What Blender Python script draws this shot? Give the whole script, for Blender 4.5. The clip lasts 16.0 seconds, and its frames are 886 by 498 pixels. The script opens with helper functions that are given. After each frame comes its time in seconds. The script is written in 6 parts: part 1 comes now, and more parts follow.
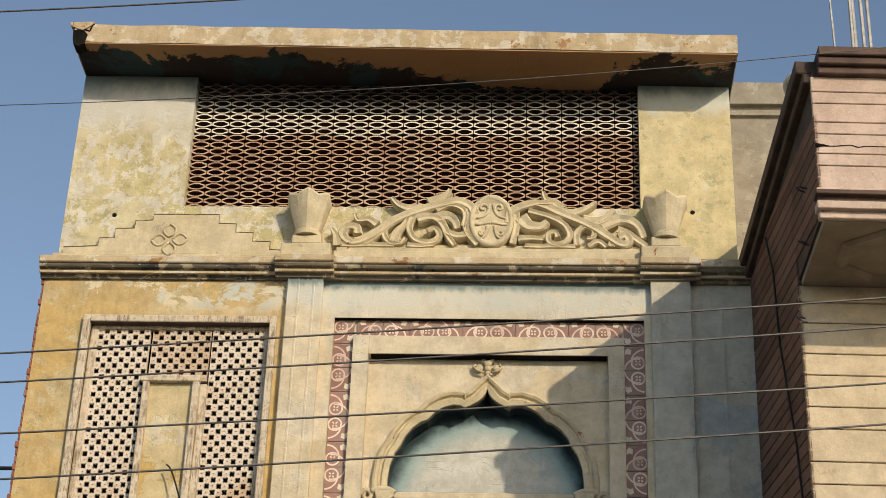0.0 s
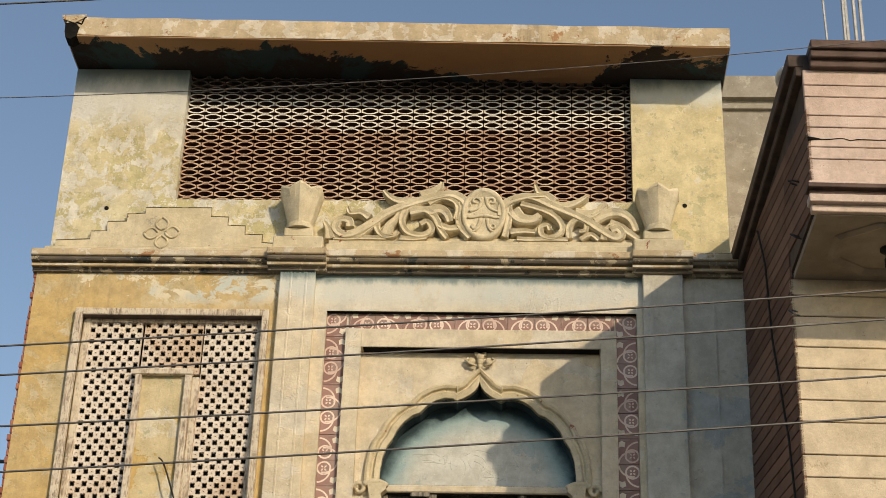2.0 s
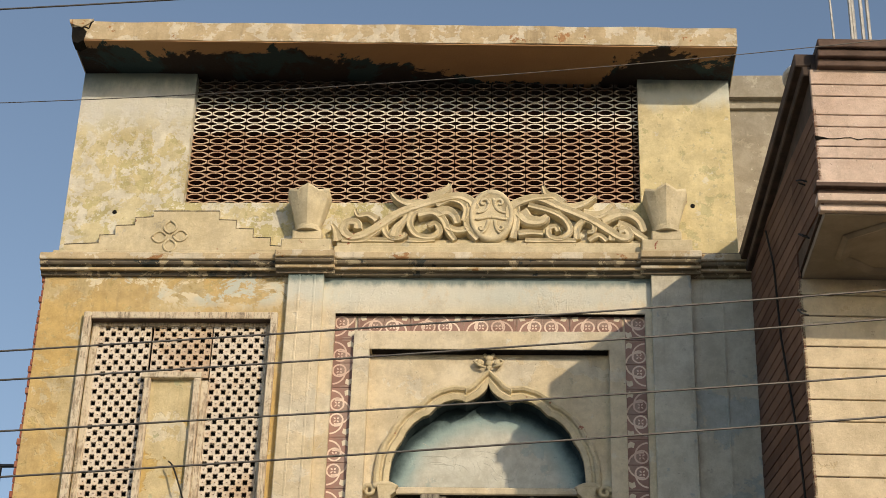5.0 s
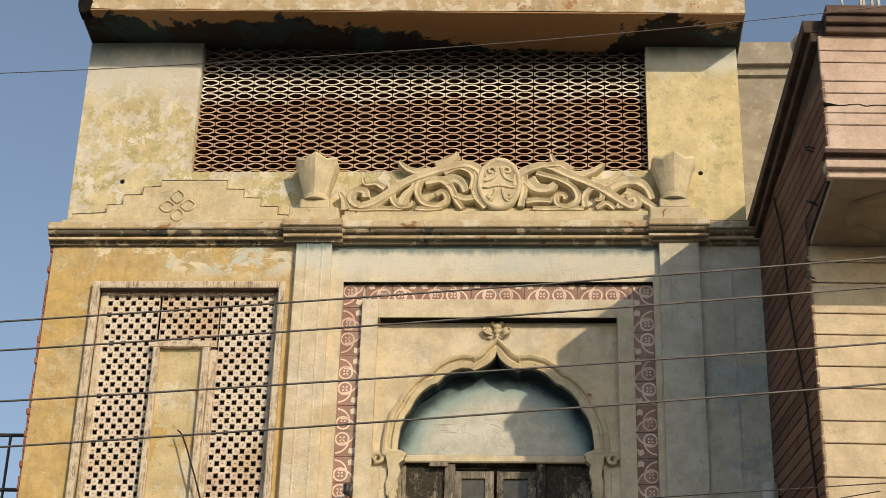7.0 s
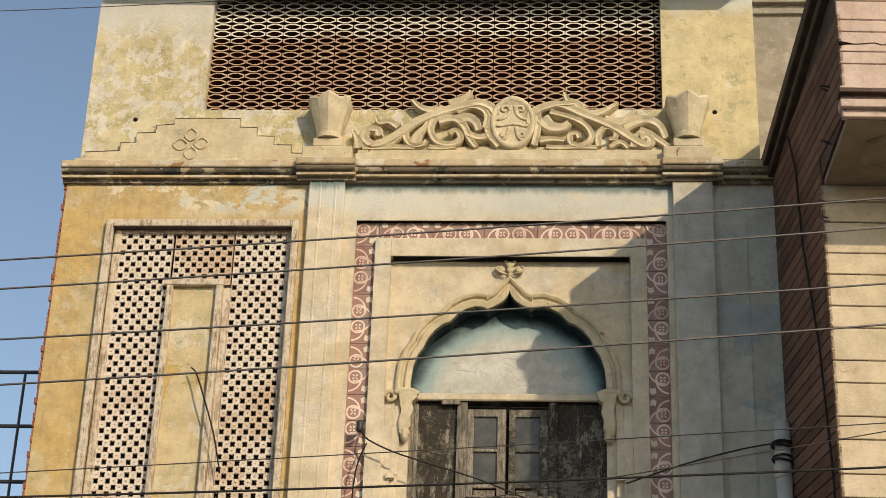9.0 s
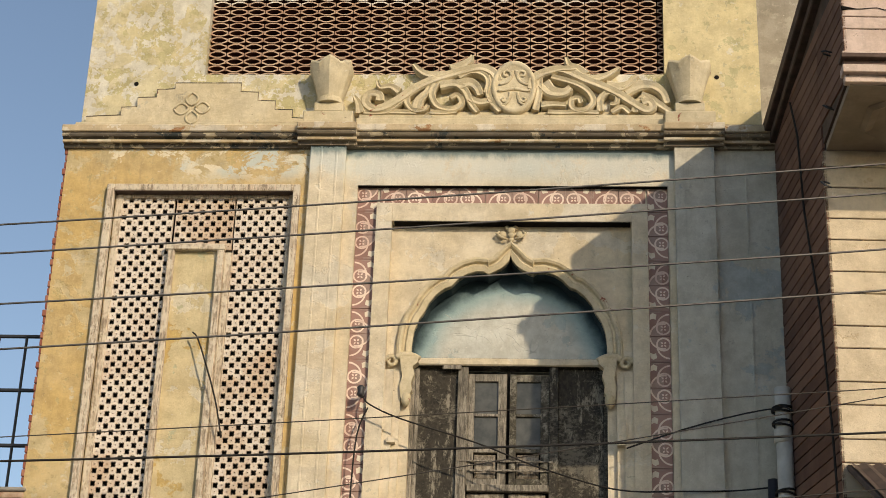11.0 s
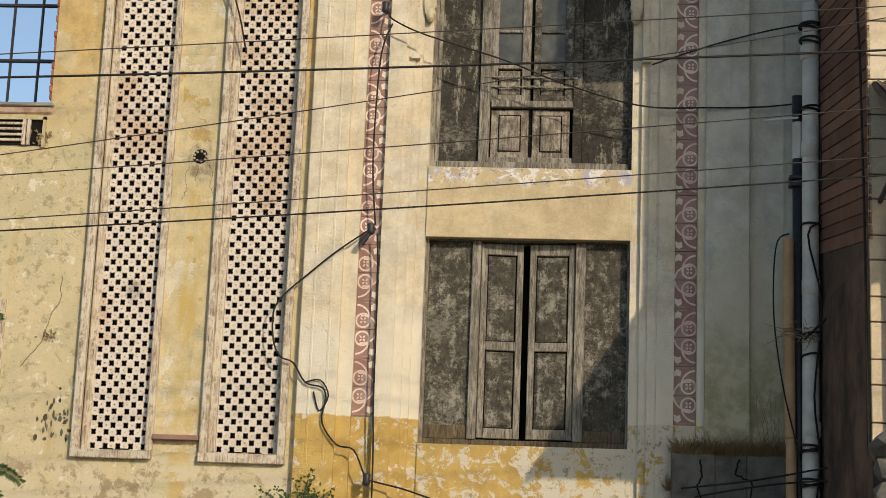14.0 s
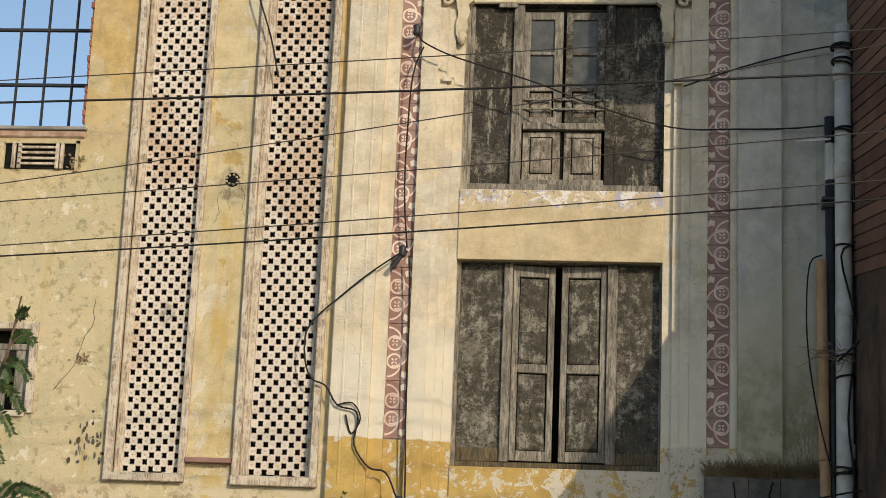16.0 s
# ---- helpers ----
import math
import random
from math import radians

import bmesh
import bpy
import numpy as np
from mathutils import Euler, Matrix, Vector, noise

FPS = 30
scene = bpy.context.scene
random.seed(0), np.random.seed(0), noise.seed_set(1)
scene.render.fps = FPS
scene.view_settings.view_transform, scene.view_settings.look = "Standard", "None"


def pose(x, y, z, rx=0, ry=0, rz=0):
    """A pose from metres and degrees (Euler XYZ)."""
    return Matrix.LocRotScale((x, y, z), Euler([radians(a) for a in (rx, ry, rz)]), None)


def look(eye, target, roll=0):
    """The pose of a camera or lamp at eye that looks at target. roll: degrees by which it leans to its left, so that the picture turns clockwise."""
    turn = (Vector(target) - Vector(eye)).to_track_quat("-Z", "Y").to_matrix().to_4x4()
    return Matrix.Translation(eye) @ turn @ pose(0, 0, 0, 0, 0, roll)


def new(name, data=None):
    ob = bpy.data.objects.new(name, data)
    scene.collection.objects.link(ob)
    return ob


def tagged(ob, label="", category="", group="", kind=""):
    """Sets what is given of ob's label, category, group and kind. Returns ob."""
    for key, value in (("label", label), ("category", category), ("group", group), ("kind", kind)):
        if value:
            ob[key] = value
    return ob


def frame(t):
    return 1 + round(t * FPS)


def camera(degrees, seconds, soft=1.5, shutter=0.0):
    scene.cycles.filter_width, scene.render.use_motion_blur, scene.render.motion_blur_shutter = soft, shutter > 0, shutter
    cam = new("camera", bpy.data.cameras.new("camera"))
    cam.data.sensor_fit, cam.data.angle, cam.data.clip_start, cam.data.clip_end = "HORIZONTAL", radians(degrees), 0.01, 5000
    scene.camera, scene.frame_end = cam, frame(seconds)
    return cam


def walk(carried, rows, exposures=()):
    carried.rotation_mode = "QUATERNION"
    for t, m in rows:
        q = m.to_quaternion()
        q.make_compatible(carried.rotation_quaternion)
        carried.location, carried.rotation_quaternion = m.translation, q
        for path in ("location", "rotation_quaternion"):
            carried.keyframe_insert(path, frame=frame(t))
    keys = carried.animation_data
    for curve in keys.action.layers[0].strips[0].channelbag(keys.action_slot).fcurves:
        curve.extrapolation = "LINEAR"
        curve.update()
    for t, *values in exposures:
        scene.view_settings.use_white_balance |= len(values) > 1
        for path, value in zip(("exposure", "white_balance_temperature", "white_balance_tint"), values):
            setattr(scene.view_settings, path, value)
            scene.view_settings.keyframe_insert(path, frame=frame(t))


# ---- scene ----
cam = camera(27.617, 16.0, soft=0.75)
EYE = Vector((0.0, -14.0, 1.6))
ROWS = [
    (0.0, 3.415, 29.008, 2.131),
    (0.5, 3.382, 28.898, 2.098),
    (1.0, 3.299, 29.166, 1.987),
    (1.5, 3.255, 29.342, 2.047),
    (2.0, 3.130, 28.800, 2.004),
    (2.5, 3.154, 27.345, 2.000),
    (3.0, 3.155, 26.925, 1.789),
    (3.5, 3.150, 27.091, 1.809),
    (4.0, 3.280, 27.562, 1.930),
    (6.3, 3.574, 29.841, 1.570),
    (6.5, 3.585, 28.781, 1.605),
    (7.0, 3.673, 27.837, 1.676),
    (7.5, 3.812, 27.170, 1.789),
    (8.0, 4.076, 26.728, 1.956),
    (8.5, 4.133, 26.372, 1.982),
    (9.0, 4.069, 25.876, 1.984),
    (9.2, 4.049, 25.469, 1.974),
    (11.5, 4.108, 24.594, 2.167),
    (12.0, 4.229, 23.522, 2.492),
    (12.1, 4.242, 22.895, 2.45),
    (12.3, 4.270, 20.674, 2.32),
    (12.5, 4.321, 17.559, 2.177),
    (12.8, 4.340, 14.223, 2.10),
    (12.9, 4.335, 13.475, 2.09),
    (13.0, 4.316, 12.914, 2.087),
    (13.5, 4.259, 12.601, 2.187),
    (14.0, 4.427, 12.587, 2.231),
    (14.5, 4.522, 12.560, 2.273),
    (15.0, 4.473, 12.803, 2.302),
    (15.5, 5.084, 13.108, 2.355),
    (16.0, 5.489, 13.260, 2.323),
]


def aim(yaw, pitch, lean):
    a, b = radians(yaw), radians(pitch)
    return look(EYE, EYE + Vector((-math.sin(a) * math.cos(b), math.cos(a) * math.cos(b), math.sin(b))), lean)


TINTS = [(0.0, -0.10, 7050, 11), (3.5, -0.10, 7100, 11), (7.0, -0.10, 7450, 12), (9.0, -0.10, 7200, 12), (12.5, -0.10, 7000, 11), (14.5, -0.10, 6700, 10), (16.0, -0.10, 6650, 10)]
walk(cam, [(t, aim(*r)) for t, *r in ROWS], TINTS)

# ---- light ----
SUN_WAY = Vector((-0.66, 1.0, -0.52))
ELEV = math.atan2(0.52, math.hypot(0.66, 1.0))
world = bpy.data.worlds.new("sky")
scene.world = world
world.use_nodes = True
wn = world.node_tree
wn.nodes.clear()
sky = wn.nodes.new("ShaderNodeTexSky")
sky.sky_type = "NISHITA"
sky.sun_disc = False
sky.sun_elevation = ELEV
sky.sun_rotation = math.atan2(0.66, -1.0)
sky.dust_density = 0.7
sky.air_density = 1.0
sky.ozone_density = 1.2
bg = wn.nodes.new("ShaderNodeBackground")
bg.inputs[1].default_value = 0.16
wout = wn.nodes.new("ShaderNodeOutputWorld")
wn.links.new(sky.outputs[0], bg.inputs[0])
wn.links.new(bg.outputs[0], wout.inputs[0])
sun = new("sun", bpy.data.lights.new("sun", "SUN"))
sun.data.energy = 3.1
sun.data.angle = radians(0.55)
sun.data.color = (1.0, 0.86, 0.66)
sun.matrix_world = look((6.6, -10, 5.2), (0, 0, 0))


# ---- materials ----
class Nodes:
    """A short way to write a node material."""

    def __init__(self, name, rough=0.85, metal=0.0):
        self.m = bpy.data.materials.new(name)
        self.m.use_nodes = True
        self.t = self.m.node_tree
        self.b = self.t.nodes["Principled BSDF"]
        self.b.inputs["Roughness"].default_value = rough
        self.b.inputs["Metallic"].default_value = metal
        self.pos = self.t.nodes.new("ShaderNodeNewGeometry").outputs["Position"]

    def link(self, a, b):
        self.t.links.new(a, b)

    def put(self, sock, v):
        if isinstance(v, (int, float)):
            sock.default_value = v
        elif isinstance(v, tuple):
            sock.default_value = (*v, 1.0)[:len(sock.default_value)]
        else:
            self.link(v, sock)

    def noise(self, scale, detail=4.0, rough=0.6, stretch=(1, 1, 1), shift=0.0, distort=0.0):
        mp = self.t.nodes.new("ShaderNodeMapping")
        mp.inputs["Scale"].default_value = stretch
        mp.inputs["Location"].default_value = (shift, shift * 1.7, shift * 0.6)
        self.link(self.pos, mp.inputs[0])
        n = self.t.nodes.new("ShaderNodeTexNoise")
        n.inputs["Scale"].default_value = scale
        n.inputs["Detail"].default_value = detail
        n.inputs["Roughness"].default_value = rough
        n.inputs["Distortion"].default_value = distort
        self.link(mp.outputs[0], n.inputs["Vector"])
        return n.outputs["Fac"]

    def ramp(self, v, lo, hi):
        r = self.t.nodes.new("ShaderNodeMapRange")
        r.interpolation_type = "SMOOTHSTEP"
        self.link(v, r.inputs["Value"])
        r.inputs["From Min"].default_value = lo
        r.inputs["From Max"].default_value = hi
        return r.outputs[0]

    def math(self, op, a, b=0.0):
        n = self.t.nodes.new("ShaderNodeMath")
        n.operation = op
        self.put(n.inputs[0], a)
        self.put(n.inputs[1], b)
        return n.outputs[0]

    def mix(self, fac, a, b, mode="MIX"):
        n = self.t.nodes.new("ShaderNodeMix")
        n.data_type = "RGBA"
        n.blend_type = mode
        self.put(n.inputs[0], fac)
        self.put(n.inputs[6], a)
        self.put(n.inputs[7], b)
        return n.outputs[2]

    def axis(self, k):
        s = self.t.nodes.new("ShaderNodeSeparateXYZ")
        self.link(self.pos, s.inputs[0])
        return s.outputs[k]

    def random(self):
        return self.t.nodes.new("ShaderNodeObjectInfo").outputs["Random"]

    def bump(self, h, strength=0.3, dist=0.01):
        n = self.t.nodes.new("ShaderNodeBump")
        n.inputs["Strength"].default_value = strength
        n.inputs["Distance"].default_value = dist
        self.link(h, n.inputs["Height"])
        self.link(n.outputs[0], self.b.inputs["Normal"])

    def done(self, col):
        self.put(self.b.inputs["Base Color"], col)
        return self.m


def plaster(name, base, tone, patches=(), stain=(0.16, 0.13, 0.09), stain_amount=0.35, seed=0.0, rough=0.9, grain=0.35):
    """Old painted plaster: base and tone drift into one another; patches are (colour, scale, threshold) where paint has flaked."""
    n = Nodes(name, rough)
    col = n.mix(n.ramp(n.noise(0.9, 5, 0.6, shift=seed), 0.35, 0.65), base, tone)
    h = n.noise(45, 5, 0.7, shift=seed)
    edge = h
    for k, (c, scale, th) in enumerate(patches):
        f = n.ramp(n.noise(scale, 7, 0.66, shift=seed + 3.1 * (k + 1), distort=0.25), th, th + 0.022)
        col = n.mix(f, col, c)
        edge = n.math("ADD", n.math("MULTIPLY", f, -0.6), edge)
    streak = n.ramp(n.noise(3.2, 6, 0.7, stretch=(2.6, 2.6, 0.32), shift=seed + 7), 0.52, 0.80)
    col = n.mix(n.math("MULTIPLY", streak, stain_amount), col, stain)
    mottle = n.noise(5.5, 7, 0.72, shift=seed + 2.2)
    col = n.mix(0.7, col, n.mix(n.ramp(mottle, 0.32, 0.68), (0.62, 0.60, 0.56), (1, 1, 1)), "MULTIPLY")
    scratch = n.ramp(n.noise(22, 6, 0.75, stretch=(1.5, 1.5, 0.7), shift=seed + 6.6), 0.60, 0.66)
    col = n.mix(n.math("MULTIPLY", scratch, 0.55), col, tone)
    spots = n.ramp(n.noise(16, 6, 0.75, shift=seed + 11), 0.62, 0.72)
    col = n.mix(n.math("MULTIPLY", spots, stain_amount * 0.8), col, stain)
    fleck = n.ramp(n.noise(28, 5, 0.8, stretch=(1, 1, 1.4), shift=seed + 13, distort=0.8), 0.655, 0.675)
    col = n.mix(n.math("MULTIPLY", fleck, 0.75), col, stain)
    chip = n.ramp(n.noise(20, 6, 0.8, shift=seed + 17, distort=0.5), 0.645, 0.66)
    col = n.mix(n.math("MULTIPLY", chip, 0.65), col, (0.80, 0.76, 0.66))
    edge = n.math("ADD", edge, n.math("MULTIPLY", n.math("ADD", fleck, chip), -0.5))
    col = n.mix(grain, col, n.mix(n.noise(60, 4, 0.7, shift=seed + 5), (0.40, 0.37, 0.33), (1.08, 1.08, 1.08)), "MULTIPLY")
    n.bump(edge, 0.6, 0.007)
    return n, col


CREAM, PALE = (0.76, 0.66, 0.475), (0.81, 0.73, 0.575)
OCHRE = (0.67, 0.48, 0.20)
WHITE, BLUISH = (0.74, 0.70, 0.60), (0.47, 0.55, 0.55)

n, c = plaster("ochre_plaster", OCHRE, (0.66, 0.51, 0.27), [((0.66, 0.54, 0.31), 1.6, 0.55), ((0.68, 0.59, 0.39), 6.0, 0.59), ((0.58, 0.46, 0.22), 11.0, 0.60)], seed=1.0, stain_amount=0.35)
low = n.ramp(n.math("ADD", n.axis("Z"), n.math("MULTIPLY", n.noise(1.1, 5, 0.6), 2.2)), 6.2, 7.6)
lower = n.mix(n.ramp(n.noise(1.3, 7, 0.7, shift=5.5), 0.40, 0.62), (0.61, 0.52, 0.33), (0.51, 0.46, 0.29))
lower = n.mix(n.ramp(n.noise(7, 7, 0.7, shift=1.5), 0.58, 0.62), lower, (0.72, 0.67, 0.54))
lower = n.mix(n.math("MULTIPLY", n.ramp(n.noise(13, 7, 0.75, shift=2.5), 0.54, 0.61), 0.65), lower, (0.24, 0.22, 0.125))
lower = n.mix(n.math("MULTIPLY", n.ramp(n.noise(2.4, 6, 0.7, stretch=(1.8, 1, 0.35), shift=3.5), 0.55, 0.72), 0.5), lower, (0.50, 0.36, 0.12))
c = n.mix(n.math("MULTIPLY", n.math("SUBTRACT", 1.0, low), 0.85), c, lower)
dist = n.math("ABSOLUTE", n.math("ADD", n.math("ADD", n.axis("X"), 3.09), n.math("MULTIPLY", n.math("SUBTRACT", n.noise(2.0, 4, 0.6, shift=6), 0.5), 0.22)))
spill = n.math("MULTIPLY", n.math("MULTIPLY", n.ramp(dist, 0.11, 0.05), n.ramp(n.axis("Z"), 5.35, 5.1)), 0.65)
c = n.mix(spill, c, (0.53, 0.36, 0.10))
foot = n.ramp(n.math("ADD", n.axis("Z"), n.math("MULTIPLY", n.noise(3, 6, 0.7, shift=4), 0.5)), 3.30, 3.12)
c = n.mix(n.math("MULTIPLY", foot, n.ramp(n.noise(3.5, 7, 0.72, shift=9.4, distort=0.4), 0.46, 0.50)), c, (0.60, 0.52, 0.36))
c = n.mix(n.math("MULTIPLY", foot, n.ramp(n.noise(5, 8, 0.76, shift=2.4), 0.53, 0.60)), c, (0.36, 0.28, 0.17))
wash = n.math("MULTIPLY", n.ramp(n.axis("Z"), 8.66, 8.86), n.ramp(n.math("ADD", n.noise(3.2, 8, 0.74, shift=4.4, distort=0.5), n.math("MULTIPLY", n.math("ADD", n.axis("X"), 3.3), 0.09)), 0.53, 0.56))
c = n.mix(wash, c, n.mix(n.ramp(n.noise(2.0, 4, shift=9), 0.42, 0.58), (0.52, 0.56, 0.52), (0.70, 0.63, 0.47)))
M_OCHRE = n.done(c)

n, c = plaster("cream_plaster", CREAM, PALE, [((0.77, 0.71, 0.58), 1.5, 0.54), ((0.62, 0.56, 0.42), 7.0, 0.66), ((0.79, 0.74, 0.63), 9.0, 0.64)], seed=2.0, stain_amount=0.3)
top = n.math("MULTIPLY", n.ramp(n.axis("Z"), 8.62, 8.86), n.ramp(n.noise(2.6, 7, 0.74, stretch=(1, 1, 0.6), shift=1.4), 0.36, 0.50))
c = n.mix(n.math("MULTIPLY", top, 0.85), c, n.mix(n.noise(2.0, 3, shift=2), BLUISH, WHITE))
# ragged dark teal band paints the cornice's shade over the bluish wash
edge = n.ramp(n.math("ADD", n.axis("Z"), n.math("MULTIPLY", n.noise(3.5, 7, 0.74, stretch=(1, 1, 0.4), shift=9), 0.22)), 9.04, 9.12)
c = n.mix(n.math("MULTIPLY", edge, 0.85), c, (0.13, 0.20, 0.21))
pale = n.ramp(n.math("ADD", n.axis("Z"), n.math("MULTIPLY", n.noise(1.4, 4, 0.6, shift=3), 0.9)), 4.75, 4.35)
c = n.mix(n.math("MULTIPLY", pale, 0.7), c, (0.72, 0.67, 0.55))
dado = n.ramp(n.math("ADD", n.axis("Z"), n.math("MULTIPLY", n.noise(9, 4, 0.6, shift=6), 0.03)), 3.40, 3.385)
drift = n.math("MULTIPLY", n.math("MAXIMUM", n.math("ADD", n.axis("X"), 1.15), -0.6), 0.065)
worn = n.ramp(n.math("ADD", n.noise(2.6, 8, 0.74, shift=8.8, distort=0.3), drift), 0.54, 0.58)
worn = n.math("MAXIMUM", worn, n.ramp(n.math("ADD", n.noise(8.5, 8, 0.76, shift=4.8, distort=0.4), n.math("MULTIPLY", drift, 0.6)), 0.555, 0.58))
yellow = n.mix(n.ramp(n.noise(5, 6, 0.7, shift=1.9), 0.35, 0.65), (0.43, 0.285, 0.082), (0.55, 0.38, 0.12))
bare = n.mix(n.ramp(n.noise(15, 7, 0.75, shift=6.9), 0.54, 0.62), (0.60, 0.55, 0.44), (0.32, 0.28, 0.16))
c = n.mix(dado, c, n.mix(worn, yellow, bare))
M_CREAM = n.done(c)

n, c = plaster("attic_plaster", (0.72, 0.63, 0.37), (0.74, 0.67, 0.45), [((0.60, 0.54, 0.29), 2.0, 0.54), ((0.80, 0.77, 0.66), 5.5, 0.50), ((0.62, 0.56, 0.31), 8.0, 0.58), ((0.78, 0.73, 0.58), 14.0, 0.60)], seed=3.0, stain_amount=0.18)
top = n.math("MULTIPLY", n.ramp(n.math("ADD", n.axis("Z"), n.math("MULTIPLY", n.noise(4, 5, 0.6, stretch=(1, 1, 0.3)), 0.5)), 10.75, 11.1), 0.85)
c = n.mix(top, c, (0.62, 0.62, 0.58))
# teal top band, its dark tone also painting the slab's shade
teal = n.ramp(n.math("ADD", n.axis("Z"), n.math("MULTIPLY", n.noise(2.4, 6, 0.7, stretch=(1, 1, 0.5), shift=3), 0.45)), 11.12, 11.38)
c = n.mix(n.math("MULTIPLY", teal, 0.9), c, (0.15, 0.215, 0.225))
M_ATTIC = n.done(c)

n, c = plaster("grey_plaster", (0.69, 0.66, 0.555), (0.73, 0.71, 0.62), [((0.55, 0.59, 0.57), 1.3, 0.57), ((0.60, 0.57, 0.50), 6.0, 0.66)], seed=4.0, stain_amount=0.35)
damp = n.ramp(n.math("ADD", n.axis("Z"), n.math("MULTIPLY", n.noise(1.2, 5, 0.6, shift=3), 1.2)), 5.9, 4.6)
c = n.mix(n.math("MULTIPLY", damp, 0.7), c, n.mix(n.noise(3, 5, 0.7, shift=7), (0.57, 0.51, 0.35), (0.68, 0.63, 0.46)))
moss = n.ramp(n.math("ADD", n.axis("Z"), n.math("MULTIPLY", n.noise(2.0, 6, 0.7, shift=8), 1.3)), 5.2, 4.2)
c = n.mix(n.math("MULTIPLY", moss, 0.85), c, n.mix(n.ramp(n.noise(6, 7, 0.72, shift=9), 0.4, 0.62), (0.30, 0.27, 0.15), (0.52, 0.47, 0.32)))
M_GREY = n.done(c)

n, c = plaster("attic_plaster_plain", (0.75, 0.645, 0.37), (0.77, 0.68, 0.43), [((0.60, 0.55, 0.32), 4.5, 0.585), ((0.62, 0.56, 0.36), 11.0, 0.60), ((0.78, 0.73, 0.58), 9.0, 0.63)], seed=13.0, stain_amount=0.12)
top = n.math("MULTIPLY", n.ramp(n.math("ADD", n.axis("Z"), n.math("MULTIPLY", n.noise(4, 5, 0.6, stretch=(1, 1, 0.3)), 0.5)), 11.0, 11.22), 0.8)
c = n.mix(top, c, (0.58, 0.62, 0.60))
# same teal band with the slab's shade painted in
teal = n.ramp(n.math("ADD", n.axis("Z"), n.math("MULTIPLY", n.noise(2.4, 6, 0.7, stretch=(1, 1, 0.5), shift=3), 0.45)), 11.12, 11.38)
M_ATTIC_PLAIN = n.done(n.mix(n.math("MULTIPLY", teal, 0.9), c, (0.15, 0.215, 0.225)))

# stained plaster whose dark tone also paints the shade below the lip
n, c = plaster("cornice_plaster", (0.27, 0.225, 0.16), (0.15, 0.13, 0.105), [((0.045, 0.055, 0.058), 1.5, 0.555), ((0.58, 0.50, 0.36), 7.0, 0.56)], seed=5.0, stain_amount=0.5)
M_CORNICE = n.done(c)

n, c = plaster("ornament_plaster", (0.72, 0.62, 0.41), (0.74, 0.66, 0.48), [((0.62, 0.56, 0.42), 5.0, 0.62), ((0.40, 0.15, 0.10), 7.0, 0.665)], seed=6.0, stain_amount=0.2)
M_ORNAMENT = n.done(c)

n, c = plaster("slab_front", (0.66, 0.54, 0.36), (0.60, 0.48, 0.31), [((0.76, 0.69, 0.56), 6.0, 0.52), ((0.46, 0.25, 0.12), 5.0, 0.63)], seed=7.0, stain_amount=0.5)
M_SLAB = n.done(c)

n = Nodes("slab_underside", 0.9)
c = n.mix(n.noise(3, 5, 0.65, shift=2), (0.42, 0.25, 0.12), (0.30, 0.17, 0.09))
# ragged dark patches, denser towards the wall and both ends
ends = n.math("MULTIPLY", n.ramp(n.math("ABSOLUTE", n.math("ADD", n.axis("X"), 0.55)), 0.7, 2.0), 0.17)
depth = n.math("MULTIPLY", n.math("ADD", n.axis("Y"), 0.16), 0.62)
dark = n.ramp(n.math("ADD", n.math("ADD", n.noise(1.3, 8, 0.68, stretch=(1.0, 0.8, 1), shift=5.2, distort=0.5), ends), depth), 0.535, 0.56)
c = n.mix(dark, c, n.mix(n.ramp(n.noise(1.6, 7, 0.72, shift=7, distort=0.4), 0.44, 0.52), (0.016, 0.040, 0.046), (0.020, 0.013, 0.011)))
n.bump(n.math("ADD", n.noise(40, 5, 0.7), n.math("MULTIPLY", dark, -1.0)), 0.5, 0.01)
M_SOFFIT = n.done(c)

n, c = plaster("spandrel_plaster", (0.71, 0.58, 0.36), (0.74, 0.64, 0.44), [((0.64, 0.56, 0.40), 6.0, 0.64)], seed=12.0, stain_amount=0.25)
near = n.ramp(n.math("ADD", n.axis("Z"), n.math("MULTIPLY", n.noise(4, 5, 0.7, shift=1), 0.16)), 5.34, 5.42)
f = n.math("MULTIPLY", near, n.ramp(n.noise(9, 7, 0.7, shift=3, distort=0.5), 0.51, 0.54))
c = n.mix(f, c, n.mix(n.ramp(n.noise(7, 3, 0.6, shift=8), 0.50, 0.58), (0.74, 0.71, 0.66), (0.42, 0.41, 0.52)))
c = n.mix(n.math("MULTIPLY", near, n.ramp(n.noise(17, 5, 0.7, shift=6), 0.60, 0.64)), c, (0.24, 0.22, 0.26))
M_SPANDREL = n.done(c)

n, c = plaster("tympanum_plaster", (0.66, 0.68, 0.63), (0.72, 0.71, 0.64), [((0.55, 0.62, 0.60), 2.4, 0.58)], seed=8.0, stain_amount=0.12, grain=0.2)
# arch shade painted in: teal, then near-black towards the arch edge
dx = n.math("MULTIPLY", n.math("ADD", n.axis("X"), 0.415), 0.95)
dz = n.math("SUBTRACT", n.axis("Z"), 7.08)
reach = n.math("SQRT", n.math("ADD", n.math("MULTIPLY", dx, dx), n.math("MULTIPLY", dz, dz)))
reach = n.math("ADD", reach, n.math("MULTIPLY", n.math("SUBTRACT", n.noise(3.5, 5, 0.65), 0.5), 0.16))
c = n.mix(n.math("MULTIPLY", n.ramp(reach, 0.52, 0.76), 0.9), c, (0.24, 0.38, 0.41))
